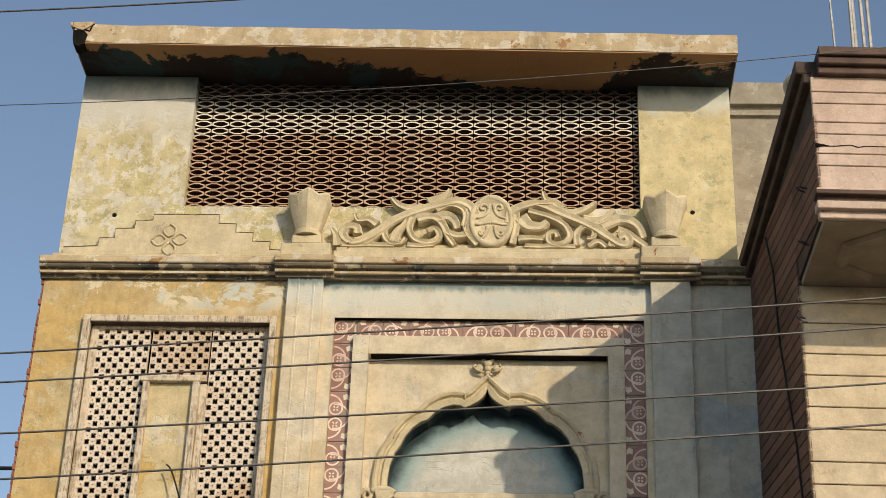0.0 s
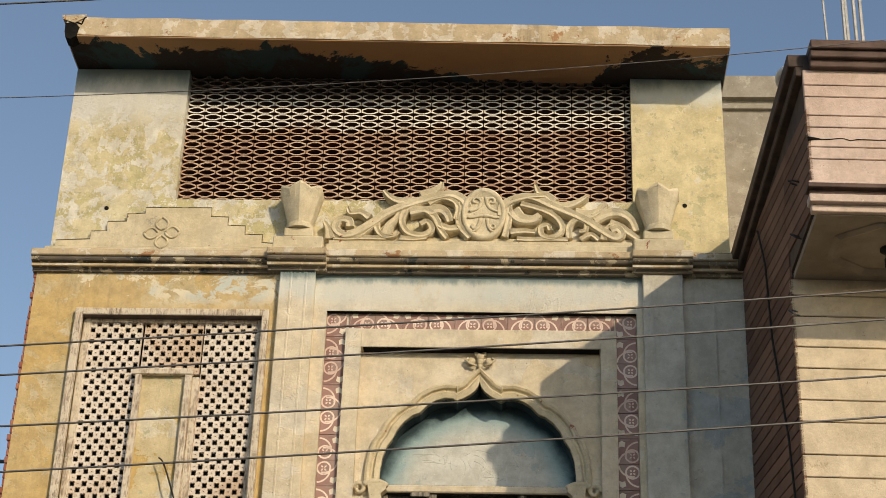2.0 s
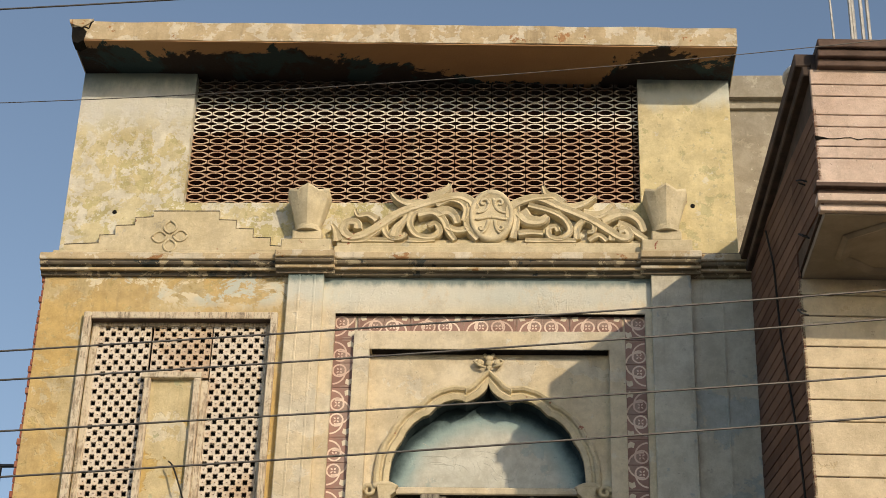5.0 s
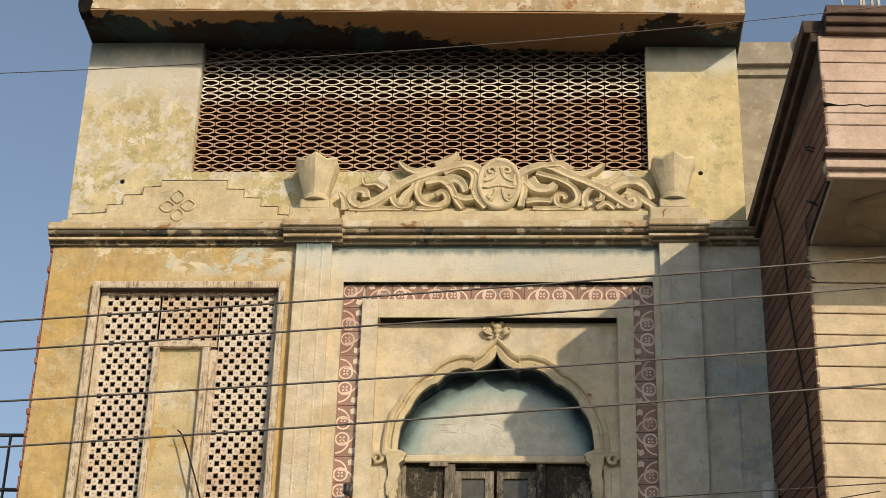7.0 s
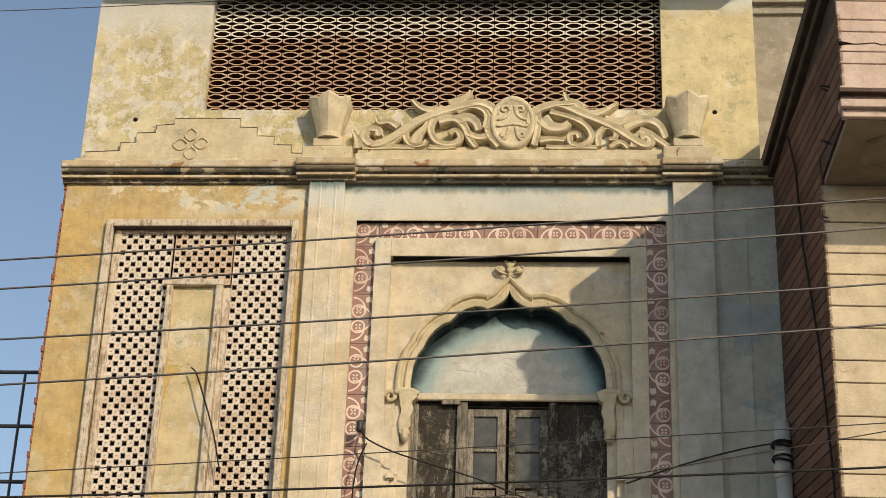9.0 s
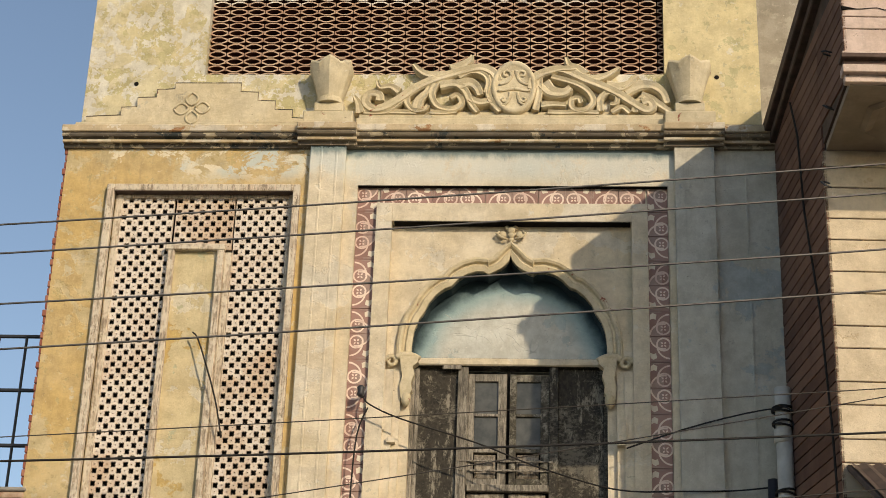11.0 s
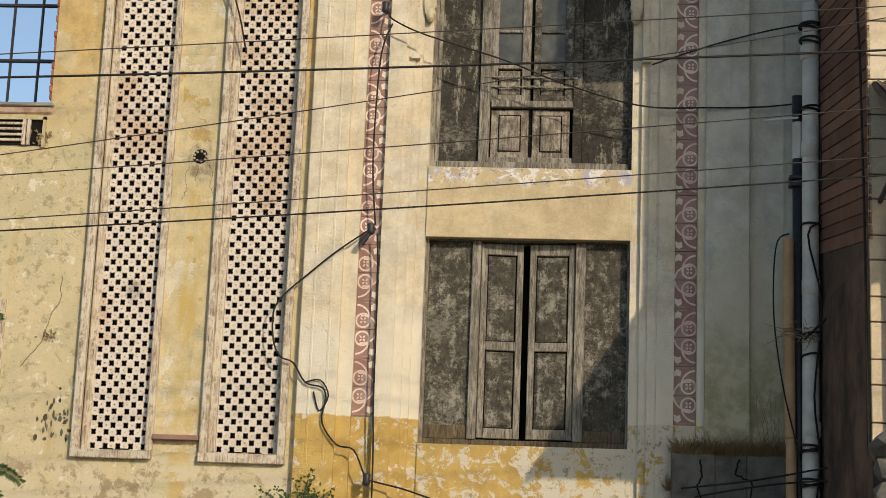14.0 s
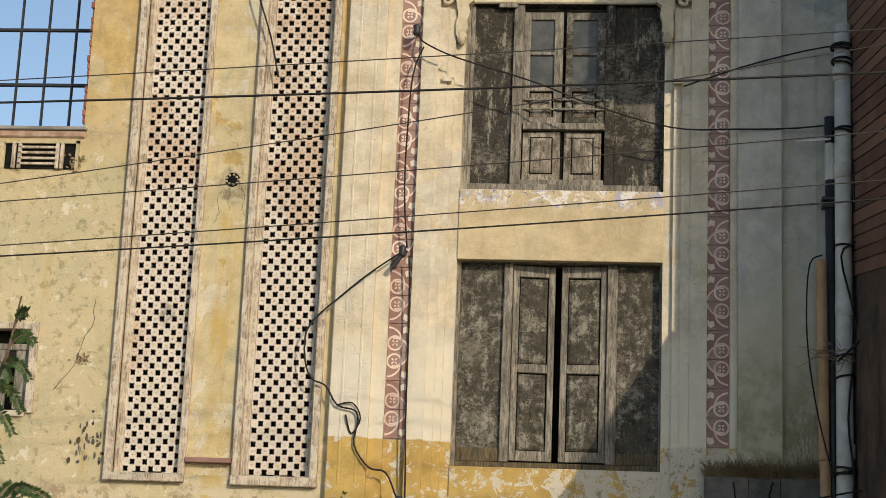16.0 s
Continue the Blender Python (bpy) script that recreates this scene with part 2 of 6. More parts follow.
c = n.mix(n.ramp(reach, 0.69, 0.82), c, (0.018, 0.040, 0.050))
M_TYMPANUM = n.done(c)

n, c = plaster("side_house_plaster", (0.72, 0.60, 0.36), (0.67, 0.58, 0.36), [((0.76, 0.70, 0.54), 1.8, 0.56), ((0.55, 0.54, 0.36), 3.0, 0.62), ((0.62, 0.45, 0.18), 2.4, 0.585)], seed=9.0, stain_amount=0.4)
dist = n.math("ABSOLUTE", n.math("ADD", n.math("ADD", n.axis("X"), 3.09), n.math("MULTIPLY", n.math("SUBTRACT", n.noise(2.0, 4, 0.6, shift=6), 0.5), 0.22)))
fade = n.ramp(n.noise(3.0, 6, 0.7, stretch=(1.5, 1, 0.5), shift=2.7), 0.38, 0.60)
spill = n.math("MULTIPLY", n.math("MULTIPLY", n.ramp(dist, 0.12, 0.04), n.ramp(n.axis("Z"), 5.35, 5.1)), n.math("MULTIPLY", fade, 0.8))
c = n.mix(spill, c, (0.52, 0.36, 0.10))
px = n.math("ADD", n.axis("X"), 3.09)
pz = n.math("MULTIPLY", n.math("SUBTRACT", n.axis("Z"), 5.40), 0.6)
halo = n.math("ADD", n.math("SQRT", n.math("ADD", n.math("MULTIPLY", px, px), n.math("MULTIPLY", pz, pz))), n.math("MULTIPLY", n.math("SUBTRACT", n.noise(9, 7, 0.75, shift=3), 0.5), 0.30))
c = n.mix(n.math("MULTIPLY", n.ramp(halo, 0.13, 0.07), 0.75), c, n.mix(n.ramp(n.noise(14, 6, 0.75, shift=5), 0.4, 0.6), (0.17, 0.13, 0.08), (0.46, 0.41, 0.27)))
M_SIDE = n.done(c)


def wood(name, dark, light, amount, seed=0.0, soft=0.045, blotch=0.7, size=4.2):
    """Weathered timber with paint worn off along the grain."""
    n = Nodes(name, 0.85)
    g = n.noise(9, 8, 0.78, stretch=(4.5, 4.5, 0.5), shift=seed)
    big = n.noise(size, 9, 0.80, stretch=(1.7, 1.7, 0.55) if size < 6.5 else (1.1, 1.1, 0.95), shift=seed + 4, distort=0.25)
    f = n.ramp(n.math("ADD", n.math("MULTIPLY", g, 1.15 - blotch), n.math("MULTIPLY", big, blotch)), 0.62 - amount, 0.62 + soft - amount)
    panel = blotch > 0.75
    span = (1.2, 1.2, 0.8) if panel else (3, 3, 0.3)
    c = n.mix(n.ramp(n.noise(22, 7, 0.78, stretch=span, shift=seed + 2), 0.3, 0.7), tuple(v * 0.45 for v in dark), tuple(v * 2.6 for v in dark))
    if panel:
        broad = n.noise(2.3, 5, 0.65, shift=seed + 12)
        fine = n.noise(30, 6, 0.8, stretch=(0.8, 0.8, 1.3), shift=seed + 14)
        scuff = n.ramp(n.math("ADD", n.math("MULTIPLY", broad, 0.55), n.math("MULTIPLY", fine, 0.5)), 0.535, 0.62)
        c = n.mix(n.math("MULTIPLY", scuff, 0.50), c, tuple(v * 0.85 for v in light))
        soot_and_shade = n.ramp(n.noise(3.1, 6, 0.7, shift=seed + 19), 0.54, 0.66)
        f = n.math("MULTIPLY", f, n.math("SUBTRACT", 1.0, n.math("MULTIPLY", soot_and_shade, 0.75)))
    else:
        pale = n.ramp(n.noise(14, 8, 0.82, stretch=(3.2, 3.2, 0.5), shift=seed + 16, distort=0.3), 0.52, 0.62)
        c = n.mix(n.math("MULTIPLY", pale, 0.60), c, light)
    split = n.ramp(n.noise(16, 6, 0.75, stretch=(5, 5, 0.18), shift=seed + 8), 0.62, 0.67)
    c = n.mix(n.math("MULTIPLY", f, 0.85), c, light)
    c = n.mix(n.math("MULTIPLY", split, 0.8), c, tuple(v * 0.3 for v in dark))
    n.bump(g, 0.5, 0.006)
    return n.done(c)


M_WOOD_DARK = wood("dark_panel_wood", (0.020, 0.017, 0.012), (0.29, 0.265, 0.21), 0.015, 1, 0.08, 0.85, 6.0)
M_WOOD_GREY = wood("grey_weathered_wood", (0.095, 0.085, 0.068), (0.37, 0.335, 0.275), 0.06, 2, 0.10, 0.5)
M_WOOD_LOW = wood("mouldy_panel_wood", (0.034, 0.030, 0.021), (0.32, 0.30, 0.245), 0.055, 3, 0.13, 0.95, 8.0)
M_WOOD_TAN = wood("bare_tan_wood", (0.085, 0.07, 0.052), (0.42, 0.375, 0.305), 0.09, 4, 0.14, 0.7, 9.0)
M_KICK = wood("yellow_stained_wood", (0.055, 0.043, 0.024), (0.20, 0.145, 0.07), 0.05, 6, 0.15, 0.7, 8.0)
M_FRAME = wood("worn_frame_paint", (0.26, 0.21, 0.155), (0.64, 0.57, 0.45), 0.075, 5, 0.07, 0.75, 8.0)


def plain(name, a, b, rough=0.7, metal=0.0, scale=12, bump=0.15, rand=0.0):
    n = Nodes(name, rough, metal)
    f = n.noise(scale, 5, 0.65)
    if rand:
        f = n.math("ADD", f, n.math("MULTIPLY", n.math("SUBTRACT", n.random(), 0.5), rand))
    n.bump(n.noise(scale * 4, 4, 0.7), bump, 0.004)
    return n.done(n.mix(n.ramp(f, 0.3, 0.7), a, b))


def pierced(name, amount):
    """Limed cement of the pierced tiles, rust-stained in places."""
    n = Nodes(name, 0.9)
    c = n.mix(n.noise(3, 5, 0.7), (0.60, 0.52, 0.435), (0.72, 0.66, 0.575))
    c = n.mix(n.math("MULTIPLY", n.ramp(n.noise(14, 6, 0.75, shift=1.3), 0.52, 0.64), 0.5), c, (0.50, 0.40, 0.28))
    belt = n.math("MULTIPLY", n.ramp(n.math("ABSOLUTE", n.math("SUBTRACT", n.axis("Z"), 5.85)), 0.75, 0.1), 0.10)
    rust = n.math("MULTIPLY", n.ramp(n.math("ADD", n.noise(1.3, 6, 0.65, stretch=(1, 1, 0.9), shift=3.3), belt), 0.55 - amount, 0.68 - amount), 0.55)
    c = n.mix(rust, c, n.mix(n.noise(9, 5, 0.7, shift=2), (0.33, 0.17, 0.08), (0.54, 0.37, 0.21)))
    c = n.mix(n.math("MULTIPLY", n.ramp(n.noise(34, 5, 0.8, shift=5.1), 0.55, 0.66), 0.5), c, (0.36, 0.26, 0.17))
    soot = n.math("MULTIPLY", n.ramp(n.noise(1.7, 6, 0.7, shift=8.1), 0.62, 0.74), 0.7)
    c = n.mix(soot, c, (0.16, 0.14, 0.12))
    n.bump(n.noise(70, 4, 0.7), 0.3, 0.003)
    return n.done(c)


M_LATTICE = pierced("lattice_cement", 0.0)
M_LATTICE_RUST = pierced("lattice_cement_rusty", 0.15)

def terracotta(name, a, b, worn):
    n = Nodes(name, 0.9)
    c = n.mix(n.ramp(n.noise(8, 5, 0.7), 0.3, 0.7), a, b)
    c = n.mix(n.math("MULTIPLY", n.ramp(n.noise(2.0, 6, 0.7, stretch=(1.6, 1, 0.7), shift=2.2), 0.50, 0.66), worn), c, (0.58, 0.45, 0.32))
    limed = n.ramp(n.math("ADD", n.axis("Z"), n.math("MULTIPLY", n.noise(2.2, 5, 0.7, shift=6), 0.40)), 10.79, 10.86)
    c = n.mix(n.math("MULTIPLY", limed, worn), c, (0.74, 0.71, 0.63))
    # top rows go near-black: the slab's shade painted in
    soot_and_shade = n.ramp(n.math("ADD", n.axis("Z"), n.math("MULTIPLY", n.noise(1.6, 5, 0.7, shift=4), 0.20)), 11.02, 11.14)
    c = n.mix(n.math("MULTIPLY", soot_and_shade, 0.93), c, (0.045, 0.042, 0.040))
    drip = n.ramp(n.noise(6.0, 6, 0.75, stretch=(2.0, 1, 0.35), shift=9.2), 0.58, 0.68)
    c = n.mix(n.math("MULTIPLY", drip, n.math("MULTIPLY", worn, 0.6)), c, (0.66, 0.56, 0.42))
    c = n.mix(n.math("MULTIPLY", n.ramp(n.noise(11, 6, 0.75, shift=3.7), 0.54, 0.66), 0.55), c, (0.20, 0.085, 0.055))
    c = n.mix(n.math("MULTIPLY", n.random(), 0.28), c, (0.22, 0.10, 0.065))
    n.bump(n.noise(70, 4, 0.7), 0.3, 0.003)
    return n.done(c)


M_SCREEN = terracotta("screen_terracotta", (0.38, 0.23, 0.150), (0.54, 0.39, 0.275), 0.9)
# shaded copy for the inner faces, openings' shade put into the colour
M_SCREEN_SHADED = terracotta("screen_inside_shaded", (0.050, 0.014, 0.011), (0.085, 0.028, 0.020), 0.04)

M_TILE = plain("tile_mauve_glaze", (0.25, 0.135, 0.108), (0.34, 0.195, 0.158), 0.55, scale=5, rand=0.5)
M_TILE_LINE = plain("tile_pink_line", (0.62, 0.46, 0.38), (0.80, 0.66, 0.56), 0.6, scale=14, rand=0.5)
M_TILE_LEAF = plain("tile_cream_leaf", (0.66, 0.58, 0.45), (0.74, 0.67, 0.55), 0.6, scale=20)
M_TILE_DARK = plain("tile_brown_leaf", (0.29, 0.195, 0.16), (0.36, 0.25, 0.21), 0.6, scale=20)
M_BRICK = plain("red_brick", (0.28, 0.09, 0.06), (0.36, 0.15, 0.10), 0.9, scale=14, bump=0.5, rand=0.6)
M_BRICKY = plain("limed_brick_coping", (0.34, 0.20, 0.13), (0.55, 0.42, 0.30), 0.9, scale=9, bump=0.5)
M_BLACK = plain("black_cable_sheath", (0.010, 0.009, 0.008), (0.022, 0.02, 0.018), 0.9)
M_WIRE = plain("dark_weathered_wire", (0.035, 0.03, 0.026), (0.06, 0.052, 0.045), 0.9)
M_STEEL = plain("dull_steel_strand", (0.09, 0.085, 0.08), (0.16, 0.15, 0.14), 0.55, 0.6)
M_ROD = plain("pale_zinc_rod", (0.30, 0.30, 0.29), (0.48, 0.47, 0.45), 0.5, 0.3)
M_IRON = plain("black_painted_iron", (0.015, 0.018, 0.022), (0.03, 0.03, 0.035), 0.5)
M_PVC = plain("grey_white_pvc", (0.53, 0.50, 0.43), (0.72, 0.69, 0.61), 0.55, scale=5)
M_BAMBOO = plain("bamboo_skin", (0.46, 0.27, 0.13), (0.58, 0.37, 0.20), 0.6, scale=6)
M_CEMENT = plain("grey_cement", (0.20, 0.19, 0.17), (0.32, 0.30, 0.27), 0.95, scale=4, bump=0.5)
# rooms coloured near-black, their lack of light put into the paint
M_DARK = plain("dark_interior", (0.018, 0.016, 0.014), (0.03, 0.027, 0.024), 0.95)
M_GLASS = plain("dusty_grey_glass", (0.030, 0.035, 0.034), (0.085, 0.088, 0.080), 0.4, scale=6, bump=0.05)
n, c = plaster("pink_paint", (0.65, 0.495, 0.415), (0.70, 0.56, 0.485), [((0.66, 0.55, 0.48), 5.0, 0.63)], seed=14.0, stain_amount=0.22, grain=0.25)
M_PINK = n.done(c)
n, c = plaster("cream_paint", (0.69, 0.575, 0.405), (0.72, 0.615, 0.455), [((0.65, 0.53, 0.36), 4.0, 0.62)], seed=15.0, stain_amount=0.12, grain=0.2)
M_SIDING = n.done(c)
n, c = plaster("back_wall_cement", (0.42, 0.38, 0.31), (0.36, 0.33, 0.27), [((0.48, 0.44, 0.36), 4.0, 0.58)], seed=16.0, stain_amount=0.4)
M_BACKWALL = n.done(c)
M_BROWN = plain("brown_side_plaster", (0.11, 0.052, 0.033), (0.195, 0.105, 0.070), 0.9, scale=1.8, bump=0.4, rand=0.4)
M_TRIM = plain("dark_brown_trim", (0.040, 0.026, 0.020), (0.085, 0.055, 0.042), 0.8, scale=6)
M_TRIM_FRONT = plain("mauve_brown_trim", (0.070, 0.042, 0.033), (0.13, 0.082, 0.064), 0.8, scale=6)
M_STALK = plain("dry_stalk", (0.20, 0.14, 0.075), (0.32, 0.25, 0.14), 0.9)
M_LEDGE = plain("dark_damp_cement", (0.07, 0.066, 0.058), (0.17, 0.16, 0.14), 0.95, scale=5, bump=0.8)
# stained plaster, darkened further to paint the shade behind the pipe
M_STAINED_SHADE = plain("stained_shaded_plaster", (0.022, 0.017, 0.014), (0.135, 0.088, 0.064), 0.95, scale=2.2, bump=0.5)
M_LEAF = plain("green_leaf", (0.035, 0.075, 0.02), (0.08, 0.14, 0.035), 0.6, scale=30, rand=0.0)
M_TWIG = plain("brown_twig", (0.10, 0.07, 0.045), (0.16, 0.11, 0.07), 0.9)
M_GROUND = plain("dusty_asphalt", (0.045, 0.042, 0.04), (0.10, 0.09, 0.075), 0.95, scale=3, bump=0.6)
M_BLUE = plain("blue_grey_paint_fleck", (0.22, 0.24, 0.42), (0.34, 0.35, 0.48), 0.9)
M_SACK = plain("white_plastic_sack", (0.70, 0.70, 0.70), (0.80, 0.80, 0.80), 0.5, scale=8, bump=0.4)
M_SIGN = plain("faded_red_board", (0.42, 0.07, 0.10), (0.50, 0.14, 0.16), 0.6, scale=3)
# dirty soffit paint, darkened to carry the soffit's shade
M_SOFFIT_NB = plain("dusty_shaded_soffit", (0.22, 0.185, 0.145), (0.32, 0.27, 0.21), 0.9, scale=3)
M_FAINT = plain("faint_scratch", (0.46, 0.47, 0.43), (0.52, 0.53, 0.48), 0.9)
# colour of the shade painted below the cornice
M_BAND_SHADE = plain("blue_black_shade", (0.02, 0.035, 0.04), (0.10, 0.15, 0.155), 0.95, scale=7, bump=0.3)
# near-black that paints the shade in gaps, cracks, holes and undersides
M_DEEP_SHADE = plain("black_deep_shade", (0.008, 0.008, 0.008), (0.02, 0.018, 0.016), 1.0)
M_DEEP_SHADE.node_tree.nodes["Principled BSDF"].inputs["Specular IOR Level"].default_value = 0.05


# ---- mesh helpers ----
def box(bm, x0, x1, y0, y1, z0, z1, bev=0.0):
    v = [bm.verts.new((x, y, z)) for x in (x0, x1) for y in (y0, y1) for z in (z0, z1)]
    for f in ((0, 1, 3, 2), (4, 6, 7, 5), (0, 4, 5, 1), (2, 3, 7, 6), (0, 2, 6, 4), (1, 5, 7, 3)):
        bm.faces.new([v[i] for i in f])
    if bev:
        es = list({e for w in v for e in w.link_edges})
        bmesh.ops.bevel(bm, geom=es, offset=bev, segments=1, affect="EDGES", profile=0.5)
    return v


def tube(bm, pts, r, n=6, flat=1.0):
    """A round bar along pts; r is one radius or one for each point; flat squeezes it in y."""
    pts = [Vector(p) for p in pts]
    rs = r if isinstance(r, (list, tuple)) else [r] * len(pts)
    rings = []
    side = None
    for i, p in enumerate(pts):
        d = (pts[min(i + 1, len(pts) - 1)] - pts[max(i - 1, 0)]).normalized()
        ref = Vector((0, 1, 0)) if abs(d.y) < 0.9 else Vector((1, 0, 0))
        a = d.cross(ref).normalized()
        b = a.cross(d).normalized()
        rings.append([bm.verts.new(p + a * math.cos(k * math.tau / n) * rs[i] + b * math.sin(k * math.tau / n) * rs[i] * flat) for k in range(n)])
    for u, w in zip(rings, rings[1:]):
        for k in range(n):
            bm.faces.new((u[k], u[(k + 1) % n], w[(k + 1) % n], w[k]))
    bm.faces.new(rings[0][::-1])
    bm.faces.new(rings[-1])


def prism(bm, poly, y0, y1):
    """The outline poly, of (x, z), from y0 (front) to y1."""
    a = [bm.verts.new((x, y0, z)) for x, z in poly]
    b = [bm.verts.new((x, y1, z)) for x, z in poly]
    f = [bm.faces.new(a), bm.faces.new(b[::-1])]
    k = len(poly)
    for i in range(k):
        f.append(bm.faces.new((a[i], b[i], b[(i + 1) % k], a[(i + 1) % k])))
    return f


def sweep_x(bm, prof, x0, x1):
    """The profile prof, of (y, z), drawn out along x."""
    a = [bm.verts.new((x0, y, z)) for y, z in prof]
    b = [bm.verts.new((x1, y, z)) for y, z in prof]
    k = len(prof)
    for i in range(k):
        bm.faces.new((a[i], a[(i + 1) % k], b[(i + 1) % k], b[i]))
    bm.faces.new(a[::-1])
    bm.faces.new(b)


def lathe(bm, prof, centre, n=16, wave=0.0):
    rings = []
    for r, z in prof:
        rings.append([bm.verts.new((centre[0] + r * math.cos(k * math.tau / n), centre[1] + r * math.sin(k * math.tau / n), centre[2] + z)) for k in range(n)])
    for u, w in zip(rings, rings[1:]):
        for k in range(n):
            bm.faces.new((u[k], u[(k + 1) % n], w[(k + 1) % n], w[k]))
    bm.faces.new(rings[0][::-1])
    bm.faces.new(rings[-1])
    return rings


def mesh_of(name, bm, *mats):
    bmesh.ops.recalc_face_normals(bm, faces=bm.faces)
    me = bpy.data.meshes.new(name)
    bm.to_mesh(me)
    bm.free()
    for m in mats:
        me.materials.append(m)
    return me


def part(name, bm, material, parent, label="", smooth=False):
    ob = new(name, mesh_of(name, bm, *(material if isinstance(material, tuple) else (material,))))
    if smooth:
        for p in ob.data.polygons:
            p.use_smooth = True
    if parent is not None:
        ob.parent = parent
    if label:
        ob["label"] = label
    return ob


def group_of(name, at=(0, 0, 0)):
    e = new(name)
    e.location = at
    e.empty_display_size = 0.1
    return e


def slab(name, x0, x1, y0, y1, z0, z1, mat, parent=None, bev=0.0, label=""):
    bm = bmesh.new()
    box(bm, x0, x1, y0, y1, z0, z1, bev)
    return part(name, bm, mat, parent, label)


def structure(ob, label, category):
    return tagged(ob, label, category, kind="structure")


# ---- the setting ----
LEFT, RIGHT, CX = -4.375, 1.86, -0.415
W0, W1 = CX - 0.822, CX + 0.845      # sides of both windows
PAN0, PAN1 = -1.448, 0.618            # recessed centre panel
BO0, BO1 = -1.762, 0.932              # outer sides of the tile border
BI0, BI1 = -1.585, 0.755              # inner sides of the tile border

bm = bmesh.new()
box(bm, -1500, 1500, -1500, 1500, -0.5, 0.0)
structure(part("ground", bm, M_GROUND, None), "dusty grey asphalt street ground", "ground")

# body of the old house
house = structure(group_of("wall_haveli"), "old plastered town house front with peeling ochre and cream paint", "wall")
LP0, LP1, RP0, RP1 = -2.19, -1.875, 0.99, 1.335
slab("left_bay_wall", LEFT, -3.90, 0.0, 0.35, 0.0, 9.2, M_OCHRE, house)
slab("left_bay_wall", -2.32, LP0 + 0.1, 0.0, 0.35, 0.0, 9.2, M_OCHRE, house)
slab("left_bay_wall", -3.90, -2.32, 0.0, 0.35, 8.60, 9.2, M_OCHRE, house)
slab("left_bay_wall", -3.90, -2.32, 0.0, 0.35, 0.0, 3.05, M_OCHRE, house)
slab("left_bay_panel", -3.35, -2.92, 0.026, 0.12, 3.05, 8.06, M_SIDE, house)
slab("pilaster", LP0, LP1, -0.07, 0.35, 0.0, 9.1, M_CREAM, house, 0.006)
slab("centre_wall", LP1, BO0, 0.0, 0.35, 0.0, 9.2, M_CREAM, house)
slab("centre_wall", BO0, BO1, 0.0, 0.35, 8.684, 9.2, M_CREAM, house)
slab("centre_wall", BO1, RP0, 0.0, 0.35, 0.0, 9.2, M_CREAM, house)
slab("pilaster", RP0, RP1, -0.07, 0.35, 0.0, 9.1, M_GREY, house, 0.006)
slab("right_bay_wall", RP1, RIGHT + 0.3, 0.0, 0.35, 0.0, 9.2, M_GREY, house)
# thin rib on the right bay and score lines on the pilasters
slab("rib", 1.60, 1.612, -0.012, 0.05, 3.2, 9.0, M_GREY, house)
for x in (-2.10, -1.965):
    slab("rib", x, x + 0.02, -0.074, 0.0, 3.0, 9.03, M_CREAM, house, 0.003)
# bed of the tile border and the frame inside it
slab("border_bed", BO0, BI0, 0.062, 0.3, 0.0, 8.684, M_CREAM, house)
slab("border_bed", BI1, BO1, 0.062, 0.3, 0.0, 8.684, M_CREAM, house)
slab("border_bed", BI0, BI1, 0.062, 0.3, 8.515, 8.684, M_CREAM, house)
slab("inner_frame", BI0, PAN0, 0.0, 0.35, 0.0, 8.515, M_CREAM, house)
slab("inner_frame", PAN1, BI1, 0.0, 0.35, 0.0, 8.515, M_CREAM, house)
slab("inner_frame", PAN0, PAN1, 0.0, 0.35, 8.34, 8.515, M_CREAM, house, 0.004)
for s, x in ((1, PAN0), (-1, PAN1)):
    for k, (w, y) in enumerate(((0.075, 0.03), (0.06, 0.06))):
        a = x + s * sum((0.075, 0.06)[:k])
        slab("moulding_strip", min(a, a + s * w), max(a, a + s * w), y, 0.2, 0.0, 6.98, M_CREAM, house)

# recessed panel with the cusped arch
Y_PAN, Y_TYM = 0.10, 0.285
Z_SPRING, Z_TOP = 7.08, 8.34
HALF = [(0.0, 8.02), (0.014, 7.975), (0.042, 7.935), (0.085, 7.898), (0.14, 7.868), (0.19, 7.845), (0.225, 7.868), (0.29, 7.872), (0.37, 7.848), (0.44, 7.805),
        (0.505, 7.735), (0.56, 7.715), (0.63, 7.66), (0.69, 7.585), (0.725, 7.505), (0.77, 7.44), (0.805, 7.34), (0.82, 7.22), (0.822, Z_SPRING)]
HALF = [(u, z + 0.040 * (z - Z_SPRING)) for u, z in HALF]
ARCH = [(CX - u, z) for u, z in HALF[::-1]] + [(CX + u, z) for u, z in HALF[1:]]
bm = bmesh.new()
for (xa, za), (xb, zb) in zip(ARCH, ARCH[1:]):
    q = [bm.verts.new(p) for p in ((xa, Y_PAN, za), (xb, Y_PAN, zb), (xb, Y_PAN, Z_TOP), (xa, Y_PAN, Z_TOP))]
    bm.faces.new(q)
bmesh.ops.remove_doubles(bm, verts=bm.verts, dist=1e-5)
part("arch_panel", bm, M_CREAM, house)
bm = bmesh.new()
for (xa, za), (xb, zb) in zip(ARCH, ARCH[1:]):
    bm.faces.new([bm.verts.new(p) for p in ((xa, Y_PAN, za), (xb, Y_PAN, zb), (xb, 0.36, zb), (xa, 0.36, za))])
bmesh.ops.remove_doubles(bm, verts=bm.verts, dist=1e-5)
# takes the tympanum's painted arch shade
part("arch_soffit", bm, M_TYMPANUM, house)
